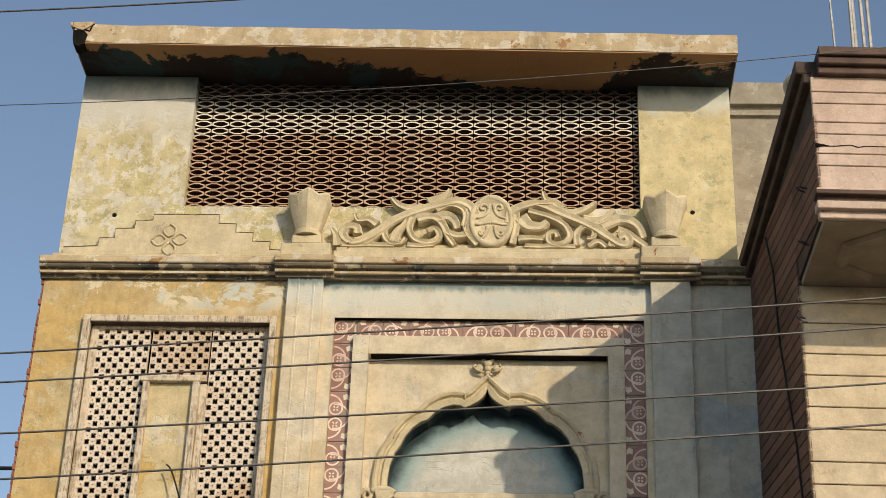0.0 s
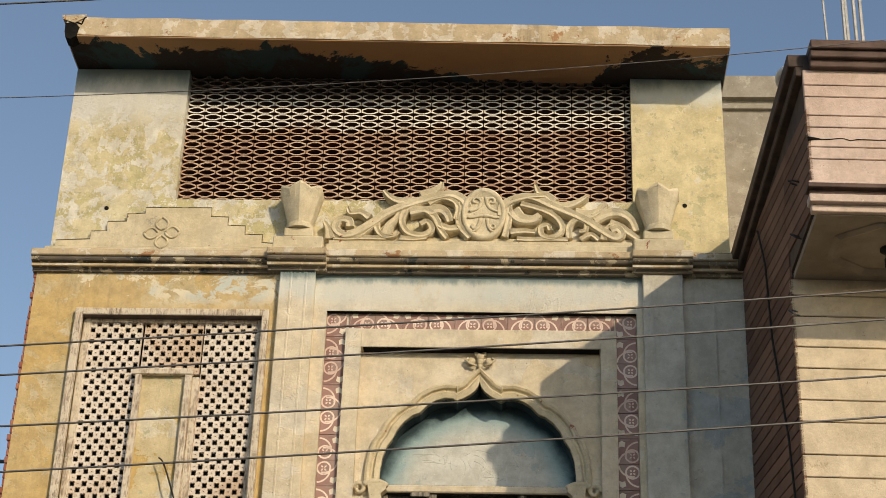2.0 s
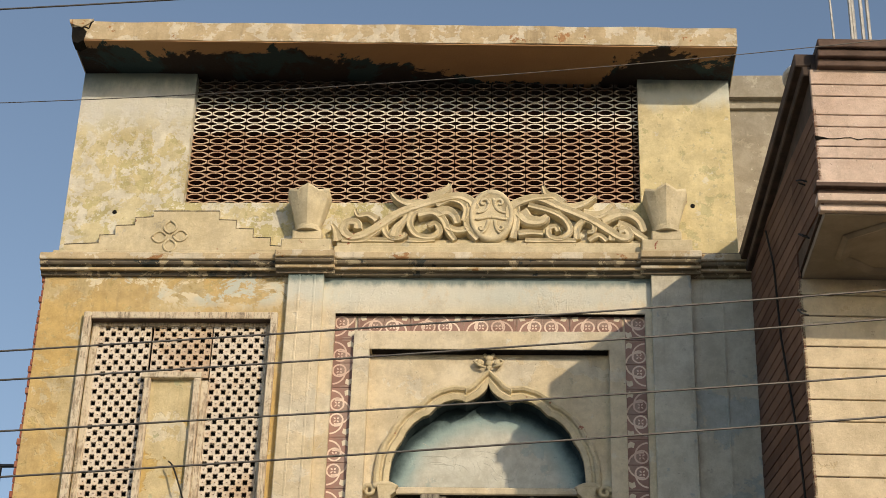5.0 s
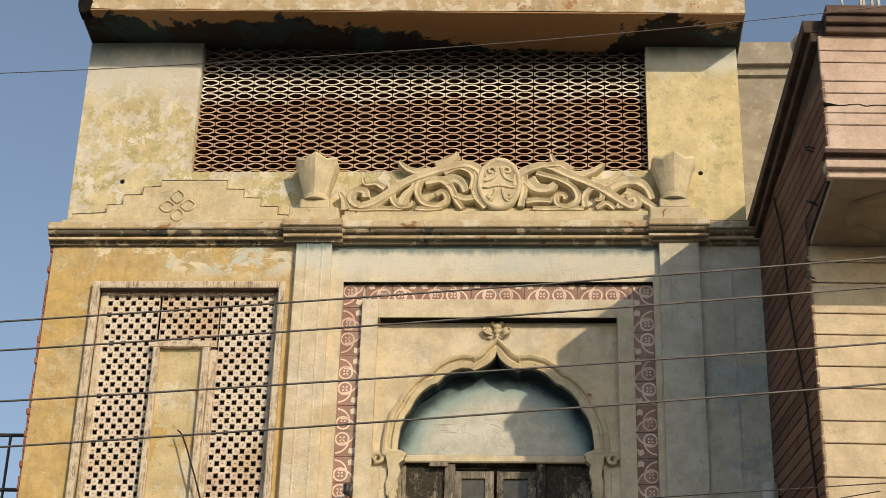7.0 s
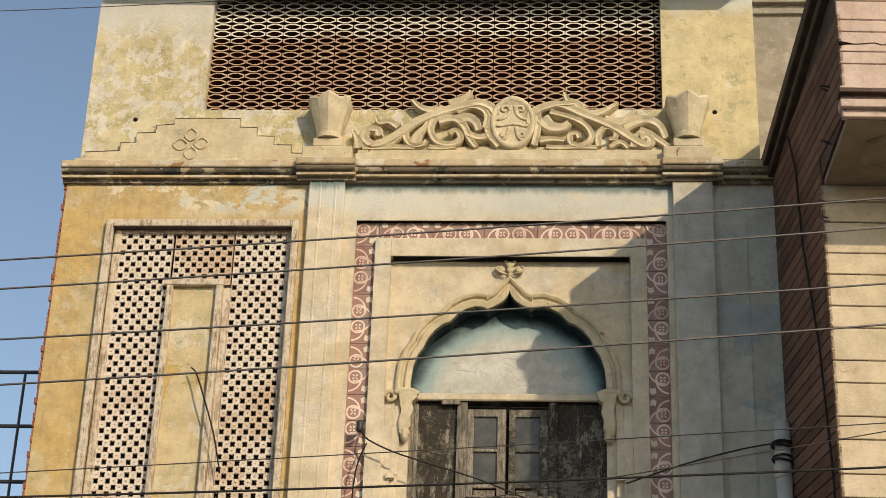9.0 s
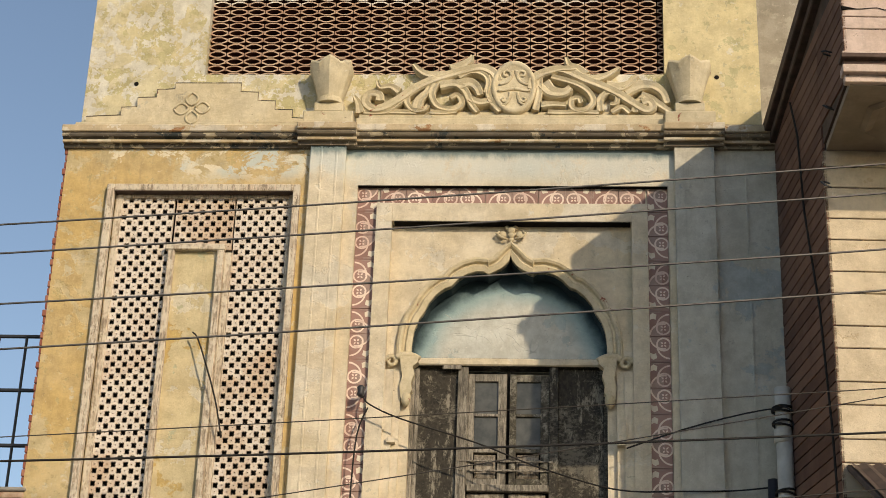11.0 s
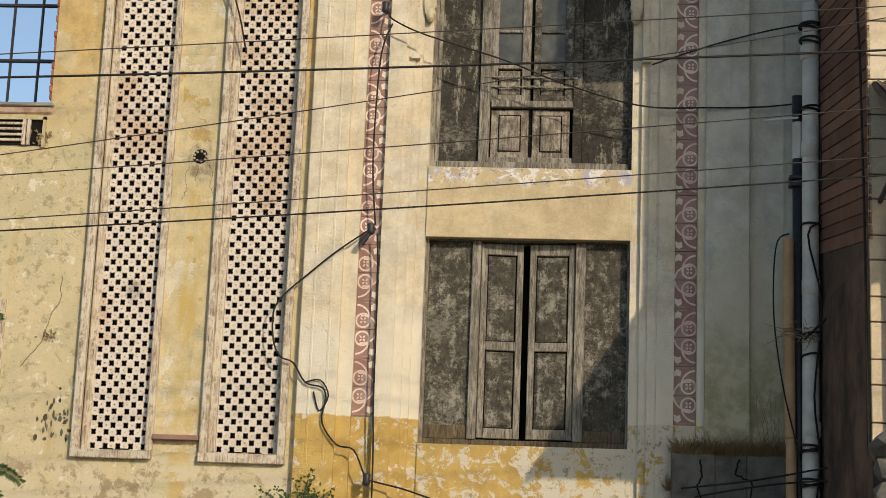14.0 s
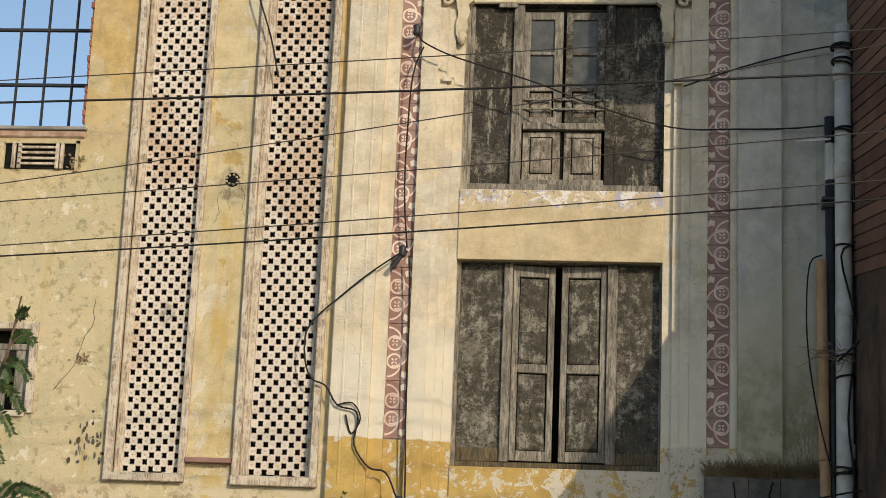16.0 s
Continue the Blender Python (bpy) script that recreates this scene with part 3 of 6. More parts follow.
slab("panel_wall", PAN0, W0, Y_PAN, 0.40, 0.0, Z_TOP, M_CREAM, house)
slab("panel_wall", CX + 0.822, PAN1, Y_PAN, 0.40, 0.0, Z_TOP, M_CREAM, house)
slab("spandrel", W0, CX + 0.822, 0.085, 0.40, 4.855, 5.44, M_SPANDREL, house, 0.004)
slab("spandrel", W0, CX + 0.822, 0.085, 0.40, 0.0, 3.19, M_CREAM, house, 0.004)
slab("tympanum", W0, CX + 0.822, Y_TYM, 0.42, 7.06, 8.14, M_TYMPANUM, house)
slab("lintel_band", W0 + 0.003, CX + 0.819, 0.15, Y_TYM + 0.02, 7.07, 7.135, M_CREAM, house, 0.01)


def offset_line(pts, d):
    out = []
    for i, (x, z) in enumerate(pts):
        ax, az = pts[max(i - 1, 0)]
        bx, bz = pts[min(i + 1, len(pts) - 1)]
        l = math.hypot(bx - ax, bz - az)
        out.append((x - (bz - az) / l * d, z + (bx - ax) / l * d))
    return out


bm = bmesh.new()
PROF = [(0.0, 0.14), (0.0, 0.075), (0.045, 0.062), (0.062, 0.085), (0.075, 0.085), (0.085, 0.058), (0.105, 0.048), (0.125, 0.058), (0.135, 0.102)]
lines = [[bm.verts.new((x, y, z)) for x, z in offset_line(ARCH, d)] for d, y in PROF]
for u, w in zip(lines, lines[1:]):
    for k in range(len(u) - 1):
        bm.faces.new((u[k], u[k + 1], w[k + 1], w[k]))
part("arch_moulding", bm, M_ORNAMENT, house)

# rooms behind the openings
slab("back_wall", LEFT, RIGHT + 0.3, 3.0, 3.2, 0.0, 11.2, M_DARK, house)
slab("side_wall", LEFT, LEFT + 0.25, 0.352, 3.0, 0.0, 9.2, M_SIDE, house)
slab("side_wall", RIGHT + 0.05, RIGHT + 0.3, 0.352, 3.0, 0.0, 9.2, M_DARK, house)
slab("inner_floor", LEFT + 0.26, RIGHT, 0.44, 3.0, 9.05, 9.19, M_DARK, house)

# attic storey
attic = structure(group_of("wall_attic"), "pale yellow attic wall with flaked lime wash", "wall")
A0, A1, S0, S1 = -4.29, 1.765, -3.215, 0.925
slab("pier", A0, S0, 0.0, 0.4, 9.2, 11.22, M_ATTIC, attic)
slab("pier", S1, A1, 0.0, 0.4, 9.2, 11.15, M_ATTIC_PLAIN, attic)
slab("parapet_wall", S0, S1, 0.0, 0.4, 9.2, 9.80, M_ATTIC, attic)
slab("side_wall", A0, A0 + 0.2, 0.40, 3.0, 9.2, 11.22, M_ATTIC, attic)
slab("side_wall", A1 - 0.2, A1, 0.40, 3.0, 9.2, 11.15, M_ATTIC, attic)

def sag(bm):
    """The roof slab has settled towards its right end."""
    for v in bm.verts:
        v.co.z -= 0.0185 * (v.co.x + 4.3) - 0.010


roof = structure(group_of("roof_slab"), "overhanging concrete roof slab, cream edge, brown and black mottled underside", "roof")
bm = bmesh.new()
prof = [(-0.53, 11.235), (-0.535, 11.43), (-0.50, 11.45), (3.1, 11.45), (3.1, 11.235)]
sweep_x(bm, prof, -4.30, 1.80)
bmesh.ops.subdivide_edges(bm, edges=[e for e in bm.edges if abs(e.verts[0].co.x - e.verts[1].co.x) > 1], cuts=60)
for v in bm.verts:
    if v.co.y < 0 and abs(v.co.x + 1.25) < 3.0:
        v.co += Vector((0, noise.noise(v.co * 3) * 0.012, noise.noise(v.co * 2.3 + Vector((5, 0, 0))) * 0.010))
sag(bm)
part("slab_edge", bm, M_SLAB, roof)
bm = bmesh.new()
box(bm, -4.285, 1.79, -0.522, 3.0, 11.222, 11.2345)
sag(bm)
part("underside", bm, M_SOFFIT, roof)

# cornice
cornice = structure(group_of("cornice"), "moulded plaster cornice, soot and rain stained, under-lip shade painted dark", "cornice")


def cornice_run(x0, x1, out, mat):
    bm = bmesh.new()
    sweep_x(bm, [(0.05, 9.035), (-0.03 - out, 9.035), (-0.035 - out, 9.06), (-0.06 - out, 9.065), (-0.06 - out, 9.085), (-0.085 - out, 9.10), (-0.115 - out, 9.105),
                 (-0.125 - out, 9.12), (-0.125 - out, 9.155), (-0.14 - out, 9.16), (-0.14 - out, 9.185), (-0.05, 9.205), (0.05, 9.205)], x0, x1)
    part("moulding", bm, mat, cornice)
    slab("lip", x0 - 0.004, x1 + 0.004, -0.148 - out, -0.02, 9.140, 9.208, M_SLAB, cornice, 0.008)
    slab("fillet", x0 - 0.002, x1 + 0.002, -0.082 - out, -0.02, 9.066, 9.092, M_SLAB, cornice, 0.003)


cornice_run(-4.41, -2.30, 0.0, M_CORNICE)
cornice_run(-2.30, -1.78, 0.06, M_CORNICE)
cornice_run(-1.78, 0.90, 0.02, M_CORNICE)
cornice_run(0.90, 1.42, 0.06, M_CORNICE)
cornice_run(1.42, 1.86, 0.0, M_CORNICE)
slab("blocking_course", -4.33, -2.27, -0.045, 0.05, 9.205, 9.285, M_ORNAMENT, cornice, 0.006)
slab("blocking_course", -1.80, 0.92, -0.10, 0.05, 9.205, 9.30, M_ORNAMENT, cornice, 0.006)
slab("blocking_course", -1.78, 0.90, -0.085, 0.05, 9.30, 9.345, M_ORNAMENT, cornice, 0.006)
slab("blocking_course", 1.40, 1.80, -0.05, 0.05, 9.205, 9.27, M_CORNICE, cornice, 0.006)

# stepped relief and flower on the left pier
relief = structure(group_of("stepped_relief"), "stepped plaster relief panel with a four petal flower", "relief")
R0 = [(-4.24, 9.345), (-3.93, 9.36), (-3.93, 9.44), (-3.79, 9.445), (-3.79, 9.54), (-3.62, 9.545), (-3.62, 9.62), (-3.46, 9.63), (-3.46, 9.69)]
L0 = [(-2.86, 9.69), (-2.86, 9.60), (-2.70, 9.595), (-2.70, 9.51), (-2.54, 9.505), (-2.54, 9.42), (-2.38, 9.415), (-2.38, 9.335), (-2.28, 9.33)]
bm = bmesh.new()
prism(bm, R0 + L0 + [(-2.28, 9.286), (-4.24, 9.286)], -0.04, 0.02)
part("stepped_panel", bm, M_ORNAMENT, relief)
bm = bmesh.new()
for k in range(4):
    a = k * math.pi / 2 + 0.06
    for s in (-1, 1):
        pts = []
        for i in range(9):
            t = i / 8
            r = 0.03 + 0.13 * t
            w = 0.055 * math.sin(math.pi * t) ** 0.7 * s
            pts.append((-3.29 + math.cos(a) * r - math.sin(a) * w, -0.044, 9.425 + math.sin(a) * r + math.cos(a) * w))
        tube(bm, pts, 0.011, 6)
part("flower", bm, M_ORNAMENT, relief, smooth=True)
# black discs paint the shade inside two scaffold holes
bm = bmesh.new()
for x in (-3.83, 1.385):
    tube(bm, [(x, -0.004, 9.70 if x < 0 else 9.77), (x, 0.05, 9.70 if x < 0 else 9.77)], 0.022, 8)
part("scaffold_hole", bm, M_DEEP_SHADE, attic)

# grey wall behind, to the right of the attic
back = structure(slab("wall_behind", 1.6, 5.0, 0.9, 1.3, 0.0, 11.75, M_BACKWALL), "plain grey cement wall behind the attic", "wall")
slab("coping", 1.6, 5.0, 0.86, 0.9, 11.38, 11.42, M_BACKWALL, back)
slab("coping", 1.6, 5.0, 0.84, 0.9, 11.50, 11.75, M_BACKWALL, back)

# low wing on the left
wing = structure(group_of("wall_side_wing"), "lower yellow side wing with mouldy peeling plaster", "wall")
slab("wing_wall", -9.0, LEFT, 0.0, 0.35, 4.24, 5.80, M_OCHRE, wing)
slab("wing_wall", -9.0, LEFT, 0.0, 0.35, 0.0, 3.50, M_OCHRE, wing)
slab("wing_wall", -4.62, LEFT, 0.0, 0.35, 3.50, 4.24, M_OCHRE, wing)
slab("wing_wall", -9.0, -5.45, 0.0, 0.35, 3.50, 4.24, M_OCHRE, wing)
slab("wing_roof", -9.0, LEFT, 0.35, 4.0, 5.2, 5.4, M_CEMENT, wing)
slab("coping", -9.0, LEFT + 0.02, -0.02, 0.40, 5.80, 5.86, M_BRICKY, wing, 0.012)
slab("coping_cap", -9.0, LEFT + 0.03, -0.035, 0.40, 5.862, 5.895, M_CEMENT, wing, 0.008)

# broken left corner of the roof slab, its hollow painted black as shade
bm = bmesh.new()
prism(bm, [(-4.31, 11.37), (-4.22, 11.38), (-4.17, 11.32), (-4.19, 11.225), (-4.24, 11.19), (-4.29, 11.21), (-4.305, 11.27)], -0.5365, -0.40)
part("broken_corner", bm, M_DEEP_SHADE, roof)
bm = bmesh.new()
prism(bm, [(-4.345, 11.452), (-4.12, 11.458), (-4.15, 11.41), (-4.22, 11.365), (-4.25, 11.375), (-4.335, 11.41)], -0.547, -0.30)
part("corner_fragment", bm, M_SLAB, roof)

# dark line painting the shade along the stepped relief, scratches in the tympanum plaster
bm = bmesh.new()
tube(bm, [(x, -0.0405, z) for x, z in R0 + L0], 0.0055, 4)
part("grime_line", bm, M_CORNICE, relief)
random.seed(3)
bm = bmesh.new()
for k in range(34):
    x, z = CX + random.uniform(-0.5, 0.38), random.uniform(7.22, 7.50)
    a, l = random.uniform(0, math.pi), random.uniform(0.06, 0.22)
    b = random.uniform(-0.8, 0.8)
    tube(bm, [(x + l * t * math.cos(a + b * t), Y_TYM - 0.0005, z + l * t * math.sin(a + b * t) * 0.8) for t in (0, 0.25, 0.5, 0.75, 1.0)], 0.002, 4)
part("incised_lines", bm, M_FAINT, house)


def shade_band(name, x0, x1, z_top, z_mid, wob, y, parent, seed):
    """A ragged dark band below a ledge, painting the ledge's shade."""
    k = 90
    low = [(x0 + (x1 - x0) * i / k, z_mid + wob * (noise.noise((i * 0.23, seed, 0)) + 0.6 * noise.noise((i * 0.9, seed, 3)))) for i in range(k + 1)]
    bm = bmesh.new()
    for (xa, za), (xb, zb) in zip(low, low[1:]):
        bm.faces.new([bm.verts.new(p) for p in ((xa, y, min(za, z_top - 0.002)), (xb, y, min(zb, z_top - 0.002)), (xb, y, z_top), (xa, y, z_top))])
    bmesh.ops.remove_doubles(bm, verts=bm.verts, dist=1e-5)
    part(name, bm, M_BAND_SHADE, parent)


# thin dark plates paint the shade on the undersides of the frames
slab("shade_strip", PAN0 + 0.02, PAN1 - 0.01, 0.006, Y_PAN - 0.002, 8.334, 8.3395, M_DEEP_SHADE, house)
slab("shade_strip", BO0 + 0.003, BO1 - 0.003, 0.004, 0.045, 8.679, 8.6835, M_DEEP_SHADE, house)
slab("shade_strip", -3.895, -2.325, -0.05, 0.024, 8.595, 8.5995, M_TRIM, house)
shade_band("shade_strip", LP0 + 0.01, LP1 - 0.01, 9.034, 9.02, 0.012, -0.0715, house, 7.7)

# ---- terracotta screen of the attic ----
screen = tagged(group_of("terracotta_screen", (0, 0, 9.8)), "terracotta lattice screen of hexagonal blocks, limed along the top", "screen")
PX, PZ = 0.1635, 0.0757


def hex_ring(bm, cx, cz):
    o = [(-0.0785, -0.0175), (-0.027, -0.0345), (0.027, -0.0345), (0.0785, -0.0175), (0.0785, 0.0175), (0.027, 0.0345), (-0.027, 0.0345), (-0.0785, 0.0175)]
    i = [(-0.065, -0.006), (-0.024, -0.0235), (0.024, -0.0235), (0.065, -0.006), (0.065, 0.006), (0.024, 0.0235), (-0.024, 0.0235), (-0.065, 0.006)]
    v = {}
    for tag, pts in (("o", o), ("i", i)):
        for y in (0, 1):
            v[tag, y] = [bm.verts.new((cx + x, y * 0.06, cz + z)) for x, z in pts]
    for k in range(8):
        j = (k + 1) % 8
        bm.faces.new((v["o", 0][k], v["o", 0][j], v["i", 0][j], v["i", 0][k]))
        # inner and side faces take the painted shade colour
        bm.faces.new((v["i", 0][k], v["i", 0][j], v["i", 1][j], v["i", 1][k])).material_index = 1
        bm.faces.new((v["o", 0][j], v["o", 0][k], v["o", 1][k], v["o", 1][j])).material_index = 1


bm = bmesh.new()
hex_ring(bm, 0, 0)
HEX = mesh_of("screen_block", bm, M_SCREEN, M_SCREEN_SHADED)
rest = bmesh.new()
made = 0
for row in range(19):
    for col in range(26):
        x = S0 + 0.082 + col * PX
        z = 0.038 + row * PZ
        if x > S1 + 0.05:
            continue
        if made < 300:
            ob = new("screen_block", HEX)
            ob.location = (x, 0.09 + 0.006 * noise.noise((x * 9, z * 9, 1)), z)
            ob.rotation_euler = (0, 0.03 * noise.noise((x * 7, z * 13, 4)), 0)
            ob.parent = screen
            made += 1
        else:
            hex_ring(rest, x, z)
top = part("upper_blockwork", rest, (M_SCREEN, M_SCREEN_SHADED), screen)
top.location = (0, 0.09, 0)
top["kind"] = "stuff"
for z, h in ((-0.012, 0.016), (19 * PZ - 0.008, 0.02)):
    slab("rail", S0, S1, 0.085, 0.16, z, z + h, M_SCREEN, screen)
for x in (-1.148, -0.41):
    slab("joint", x, x + 0.012, 0.10, 0.15, 0.0, 19 * PZ, M_DEEP_SHADE, screen)

# ---- tall lattice window of the left bay ----
lattice = tagged(group_of("lattice_window"), "tall pierced cement lattice window in a worn raised frame", "window")
CW, CH = 0.0513, 0.0551


def lattice_tile(nx, nz, mat):
    bm = bmesh.new()
    quarter = [(0.07, 0.19), (0.19, 0.07), (0.39, 0.06), (0.5, 0.18), (0.61, 0.06)]
    edge = [(0, 0), (0, 0), (0.39, 0), (0.5, 0), (0.61, 0)]
    cross, rim = [], []
    for u, w in ((quarter, cross), (edge, rim)):
        for k in range(4):
            for x, z in u:
                for _ in range(k):
                    x, z = 1 - z, x
                w.append((x, z))
    dot = [(0.40, 0.40), (0.60, 0.40), (0.60, 0.60), (0.40, 0.60)]
    sq = [(0, 0), (1, 0), (1, 1), (0, 1)]
    for i in range(nx):
        for j in range(nz):
            hole = (i + j) % 2 == 0

            def P(u, y):
                return bm.verts.new(((i + u[0]) * CW, y, (j + u[1]) * CH))
            out, inn, deep = (rim, cross, 0.024) if hole else (sq, dot, 0.020)
            a = [P(u, 0) for u in out]
            b = [P(u, 0) for u in inn]
            d = [P(u, deep) for u in inn]
            k = len(out)
            for s in range(k):
                e = (s + 1) % k
                bm.faces.new((a[s], a[e], b[e], b[s]))
                bm.faces.new((b[s], b[e], d[e], d[s]))
            if not hole:
                bm.faces.new(d)
    # rim of the tile
    W, H = nx * CW, nz * CH
    for p, q in (((0, 0), (W, 0)), ((W, 0), (W, H)), ((W, H), (0, H)), ((0, H), (0, 0))):
        bm.faces.new([bm.verts.new(v) for v in ((p[0], 0, p[1]), (q[0], 0, q[1]), (q[0], 0.045, q[1]), (p[0], 0.045, p[1]))])
    bmesh.ops.remove_doubles(bm, verts=bm.verts, dist=1e-5)
    return mesh_of("lattice_tile", bm, mat)


TILE_A = lattice_tile(9, 10, M_LATTICE)
# black sheet close behind the tiles paints the shade in their holes
slab("shade_backing", -3.90, -2.32, 0.13, 0.14, 3.05, 8.60, M_DEEP_SHADE, lattice)
for x in (-3.838, -2.823):
    for k in range(10):
        ob = new("lattice_tile", TILE_A)
        ob.location = (x + 0.002 * noise.noise((x, k, 2)), 0.045 + 0.004 * noise.noise((k * 3.3, x, 1)), 3.062 + k * 0.5515)
        ob.parent = lattice
ob = new("lattice_tile", lattice_tile(10, 9, M_LATTICE_RUST))
ob.location, ob.parent = (-3.352, 0.047, 8.078), lattice


def bar(x0, x1, z0, z1, y0=-0.055):
    """A frame bar with an inner lip."""
    bm = bmesh.new()
    box(bm, x0, x1, y0, max(0.03, y0 + 0.06), z0, z1, 0.006)
    return part("frame_bar", bm, M_FRAME, lattice)


bar(-3.967, -3.90, 2.985, 8.665)
bar(-3.90, -3.838, 3.05, 8.60, 0.026)
bar(-2.32, -2.26, 2.975, 8.665)
bar(-2.362, -2.32, 3.05, 8.60, 0.026)
bar(-3.90, -2.32, 8.60, 8.665)
bar(-3.838, -2.362, 8.565, 8.60, 0.030)
bar(-3.90, -3.318, 2.985, 3.05)
bar(-2.945, -2.32, 2.975, 3.05)
bar(-3.376, -3.318, 3.05, 8.045, -0.025)
bar(-2.945, -2.885, 3.05, 8.045, -0.025)
bar(-2.885, -2.825, 3.05, 8.04, 0.018)
bar(-3.40, -2.88, 8.045, 8.10, -0.03)
slab("brick_ledge", -3.315, -2.95, -0.045, 0.05, 3.145, 3.185, M_TILE, lattice, 0.004)
for x in (-3.75, -3.62, -2.72, -2.56):
    slab("slot", x, x + 0.11, 0.026, 0.032, 3.062, 3.07, M_DEEP_SHADE, lattice)
# rain spout hole, the shade inside painted as a black disc
bm = bmesh.new()
for k in range(9):
    a = k * math.tau / 9
    r = 0.05 + 0.02 * noise.noise((k * 1.7, 4, 0))
    bmesh.ops.create_icosphere(bm, subdivisions=1, radius=0.015, matrix=Matrix.Translation((-3.10 + r * math.cos(a), 0.024, 5.47 + r * 0.8 * math.sin(a))))
part("drain_rim", bm, M_SIDE, house)
bm = bmesh.new()
lathe(bm, [(0.062, 0.0), (0.055, 0.006), (0.015, 0.007)], (0, 0, 0), 12)
ob = part("drain_hole", bm, M_DEEP_SHADE, house)
ob.matrix_world = pose(-3.10, 0.024, 5.47, 90, 0, 0)

# ---- joinery ----
K = 14.21 / 14.0


def fx(x):
    return x * K


def fz(z):
    return 1.6 + (z - 1.6) * K


def board(name, x0, x1, z0, z1, y0, y1, mat, parent, bev=0.004, label=""):
    return slab(name, fx(x0), fx(x1), y0, y1, fz(z0), fz(z1), mat, parent, bev, label)


def field(name, x0, x1, z0, z1, y, mat, parent, rise=0.012):
    """A raised and bevelled panel field."""
    bm = bmesh.new()
    X0, X1, Z0, Z1 = fx(x0), fx(x1), fz(z0), fz(z1)
    # black sheet paints the shade in the groove round the field
    slab(name + "_back", X0, X1, y + 0.003, y + 0.008, Z0, Z1, M_DEEP_SHADE, parent)
    gap = 0.010
    X0, X1, Z0, Z1 = X0 + gap, X1 - gap, Z0 + gap, Z1 - gap
    g = 0.020
    a = [bm.verts.new(p) for p in ((X0, y, Z0), (X1, y, Z0), (X1, y, Z1), (X0, y, Z1))]
    b = [bm.verts.new(p) for p in ((X0 + g, y - rise, Z0 + g), (X1 - g, y - rise, Z0 + g), (X1 - g, y - rise, Z1 - g), (X0 + g, y - rise, Z1 - g))]
    bm.faces.new(b)
    for k in range(4):
        bm.faces.new((a[k], a[(k + 1) % 4], b[(k + 1) % 4], b[k]))
    return part(name, bm, mat, parent)


upper = tagged(group_of("casement_window", (0, 0, 0)), "weathered wooden window with dark side panels, glazed leaves and a cusped arch above", "window")
board("jamb", -1.232, -1.185, 5.36, 7.06, 0.17, 0.30, M_WOOD_GREY, upper)
board("jamb", 0.372, 0.414, 5.36, 7.06, 0.17, 0.30, M_WOOD_DARK, upper)
board("head", -1.185, 0.372, 6.985, 7.06, 0.17, 0.30, M_WOOD_DARK, upper)
board("sill", -1.185, 0.372, 5.36, 5.455, 0.17, 0.30, M_WOOD_GREY, upper)
board("side_panel", -1.185, -0.83, 5.455, 6.985, 0.215, 0.26, M_WOOD_DARK, upper)
board("side_panel", 0.0, 0.372, 5.455, 6.985, 0.215, 0.26, M_WOOD_DARK, upper)
board("panel_stile", -1.185, -1.15, 5.455, 6.985, 0.203, 0.215, M_WOOD_GREY, upper)
board("mullion", -0.83, -0.745, 5.455, 6.985, 0.18, 0.28, M_WOOD_GREY, upper)
board("mullion", -0.075, 0.0, 5.455, 6.985, 0.18, 0.28, M_WOOD_DARK, upper)
board("head_block", -0.96, -0.80, 6.955, 6.995, 0.155, 0.17, M_WOOD_GREY, upper)
for x0, x1, mat in ((-0.745, -0.425, M_WOOD_GREY), (-0.40, -0.075, M_WOOD_LOW)):
    g0, g1 = x0 + 0.055, x1 - 0.07
    bm = bmesh.new()
    for a, b, z0, z1, y in ((x0, g0, 5.97, 6.93, 0.20), (g1, x1, 5.97, 6.93, 0.20), (g0, g1, 6.865, 6.93, 0.203), (g0, g1, 6.56, 6.585, 0.203), (g0, g1, 6.25, 6.285, 0.203), (g0, g1, 5.97, 6.03, 0.203)):
        box(bm, fx(a), fx(b), y, 0.44 - y, fz(z0), fz(z1), 0.004)
    leaf = part("window_leaf", bm, mat, upper)
    board("glass_pane", g0, g1, 6.585, 6.865, 0.224, 0.229, M_GLASS, leaf, 0, "dusty broken glass pane")
    board("glass_pane", g0, g1, 6.285, 6.56, 0.224, 0.229, M_GLASS, leaf, 0)
    field("carved_panel", g0, g1, 6.03, 6.25, 0.232, M_WOOD_TAN, leaf)
for z in (6.09, 6.17):
    bm = bmesh.new()
    pts = [(fx(-0.80 + 0.76 * i / 40), 0.185, fz(z) + 0.003 * math.sin(i * 1.9)) for i in range(41)]
    tube(bm, pts, [0.010 + 0.004 * math.cos(i * 0.95) for i in range(41)], 6)
    part("turned_bar", bm, M_WOOD_GREY, upper)
board("drip_rail", -0.735, -0.075, 5.915, 5.97, 0.165, 0.24, M_WOOD_GREY, upper)
for x0, x1 in ((-0.735, -0.43), (-0.40, -0.10)):
    board("shutter", x0, x1, 5.50, 5.905, 0.212, 0.25, M_WOOD_TAN, upper)
    field("shutter_field", x0 + 0.06, x1 - 0.06, 5.55, 5.86, 0.205, M_WOOD_TAN, upper)
# black strip paints the shade between the two leaves
board("shade_gap", -0.43, -0.40, 5.46, 6.97, 0.235, 0.25, M_DEEP_SHADE, upper)
board("bottom_rail", -0.745, -0.075, 5.455, 5.50, 0.19, 0.25, M_WOOD_GREY, upper)

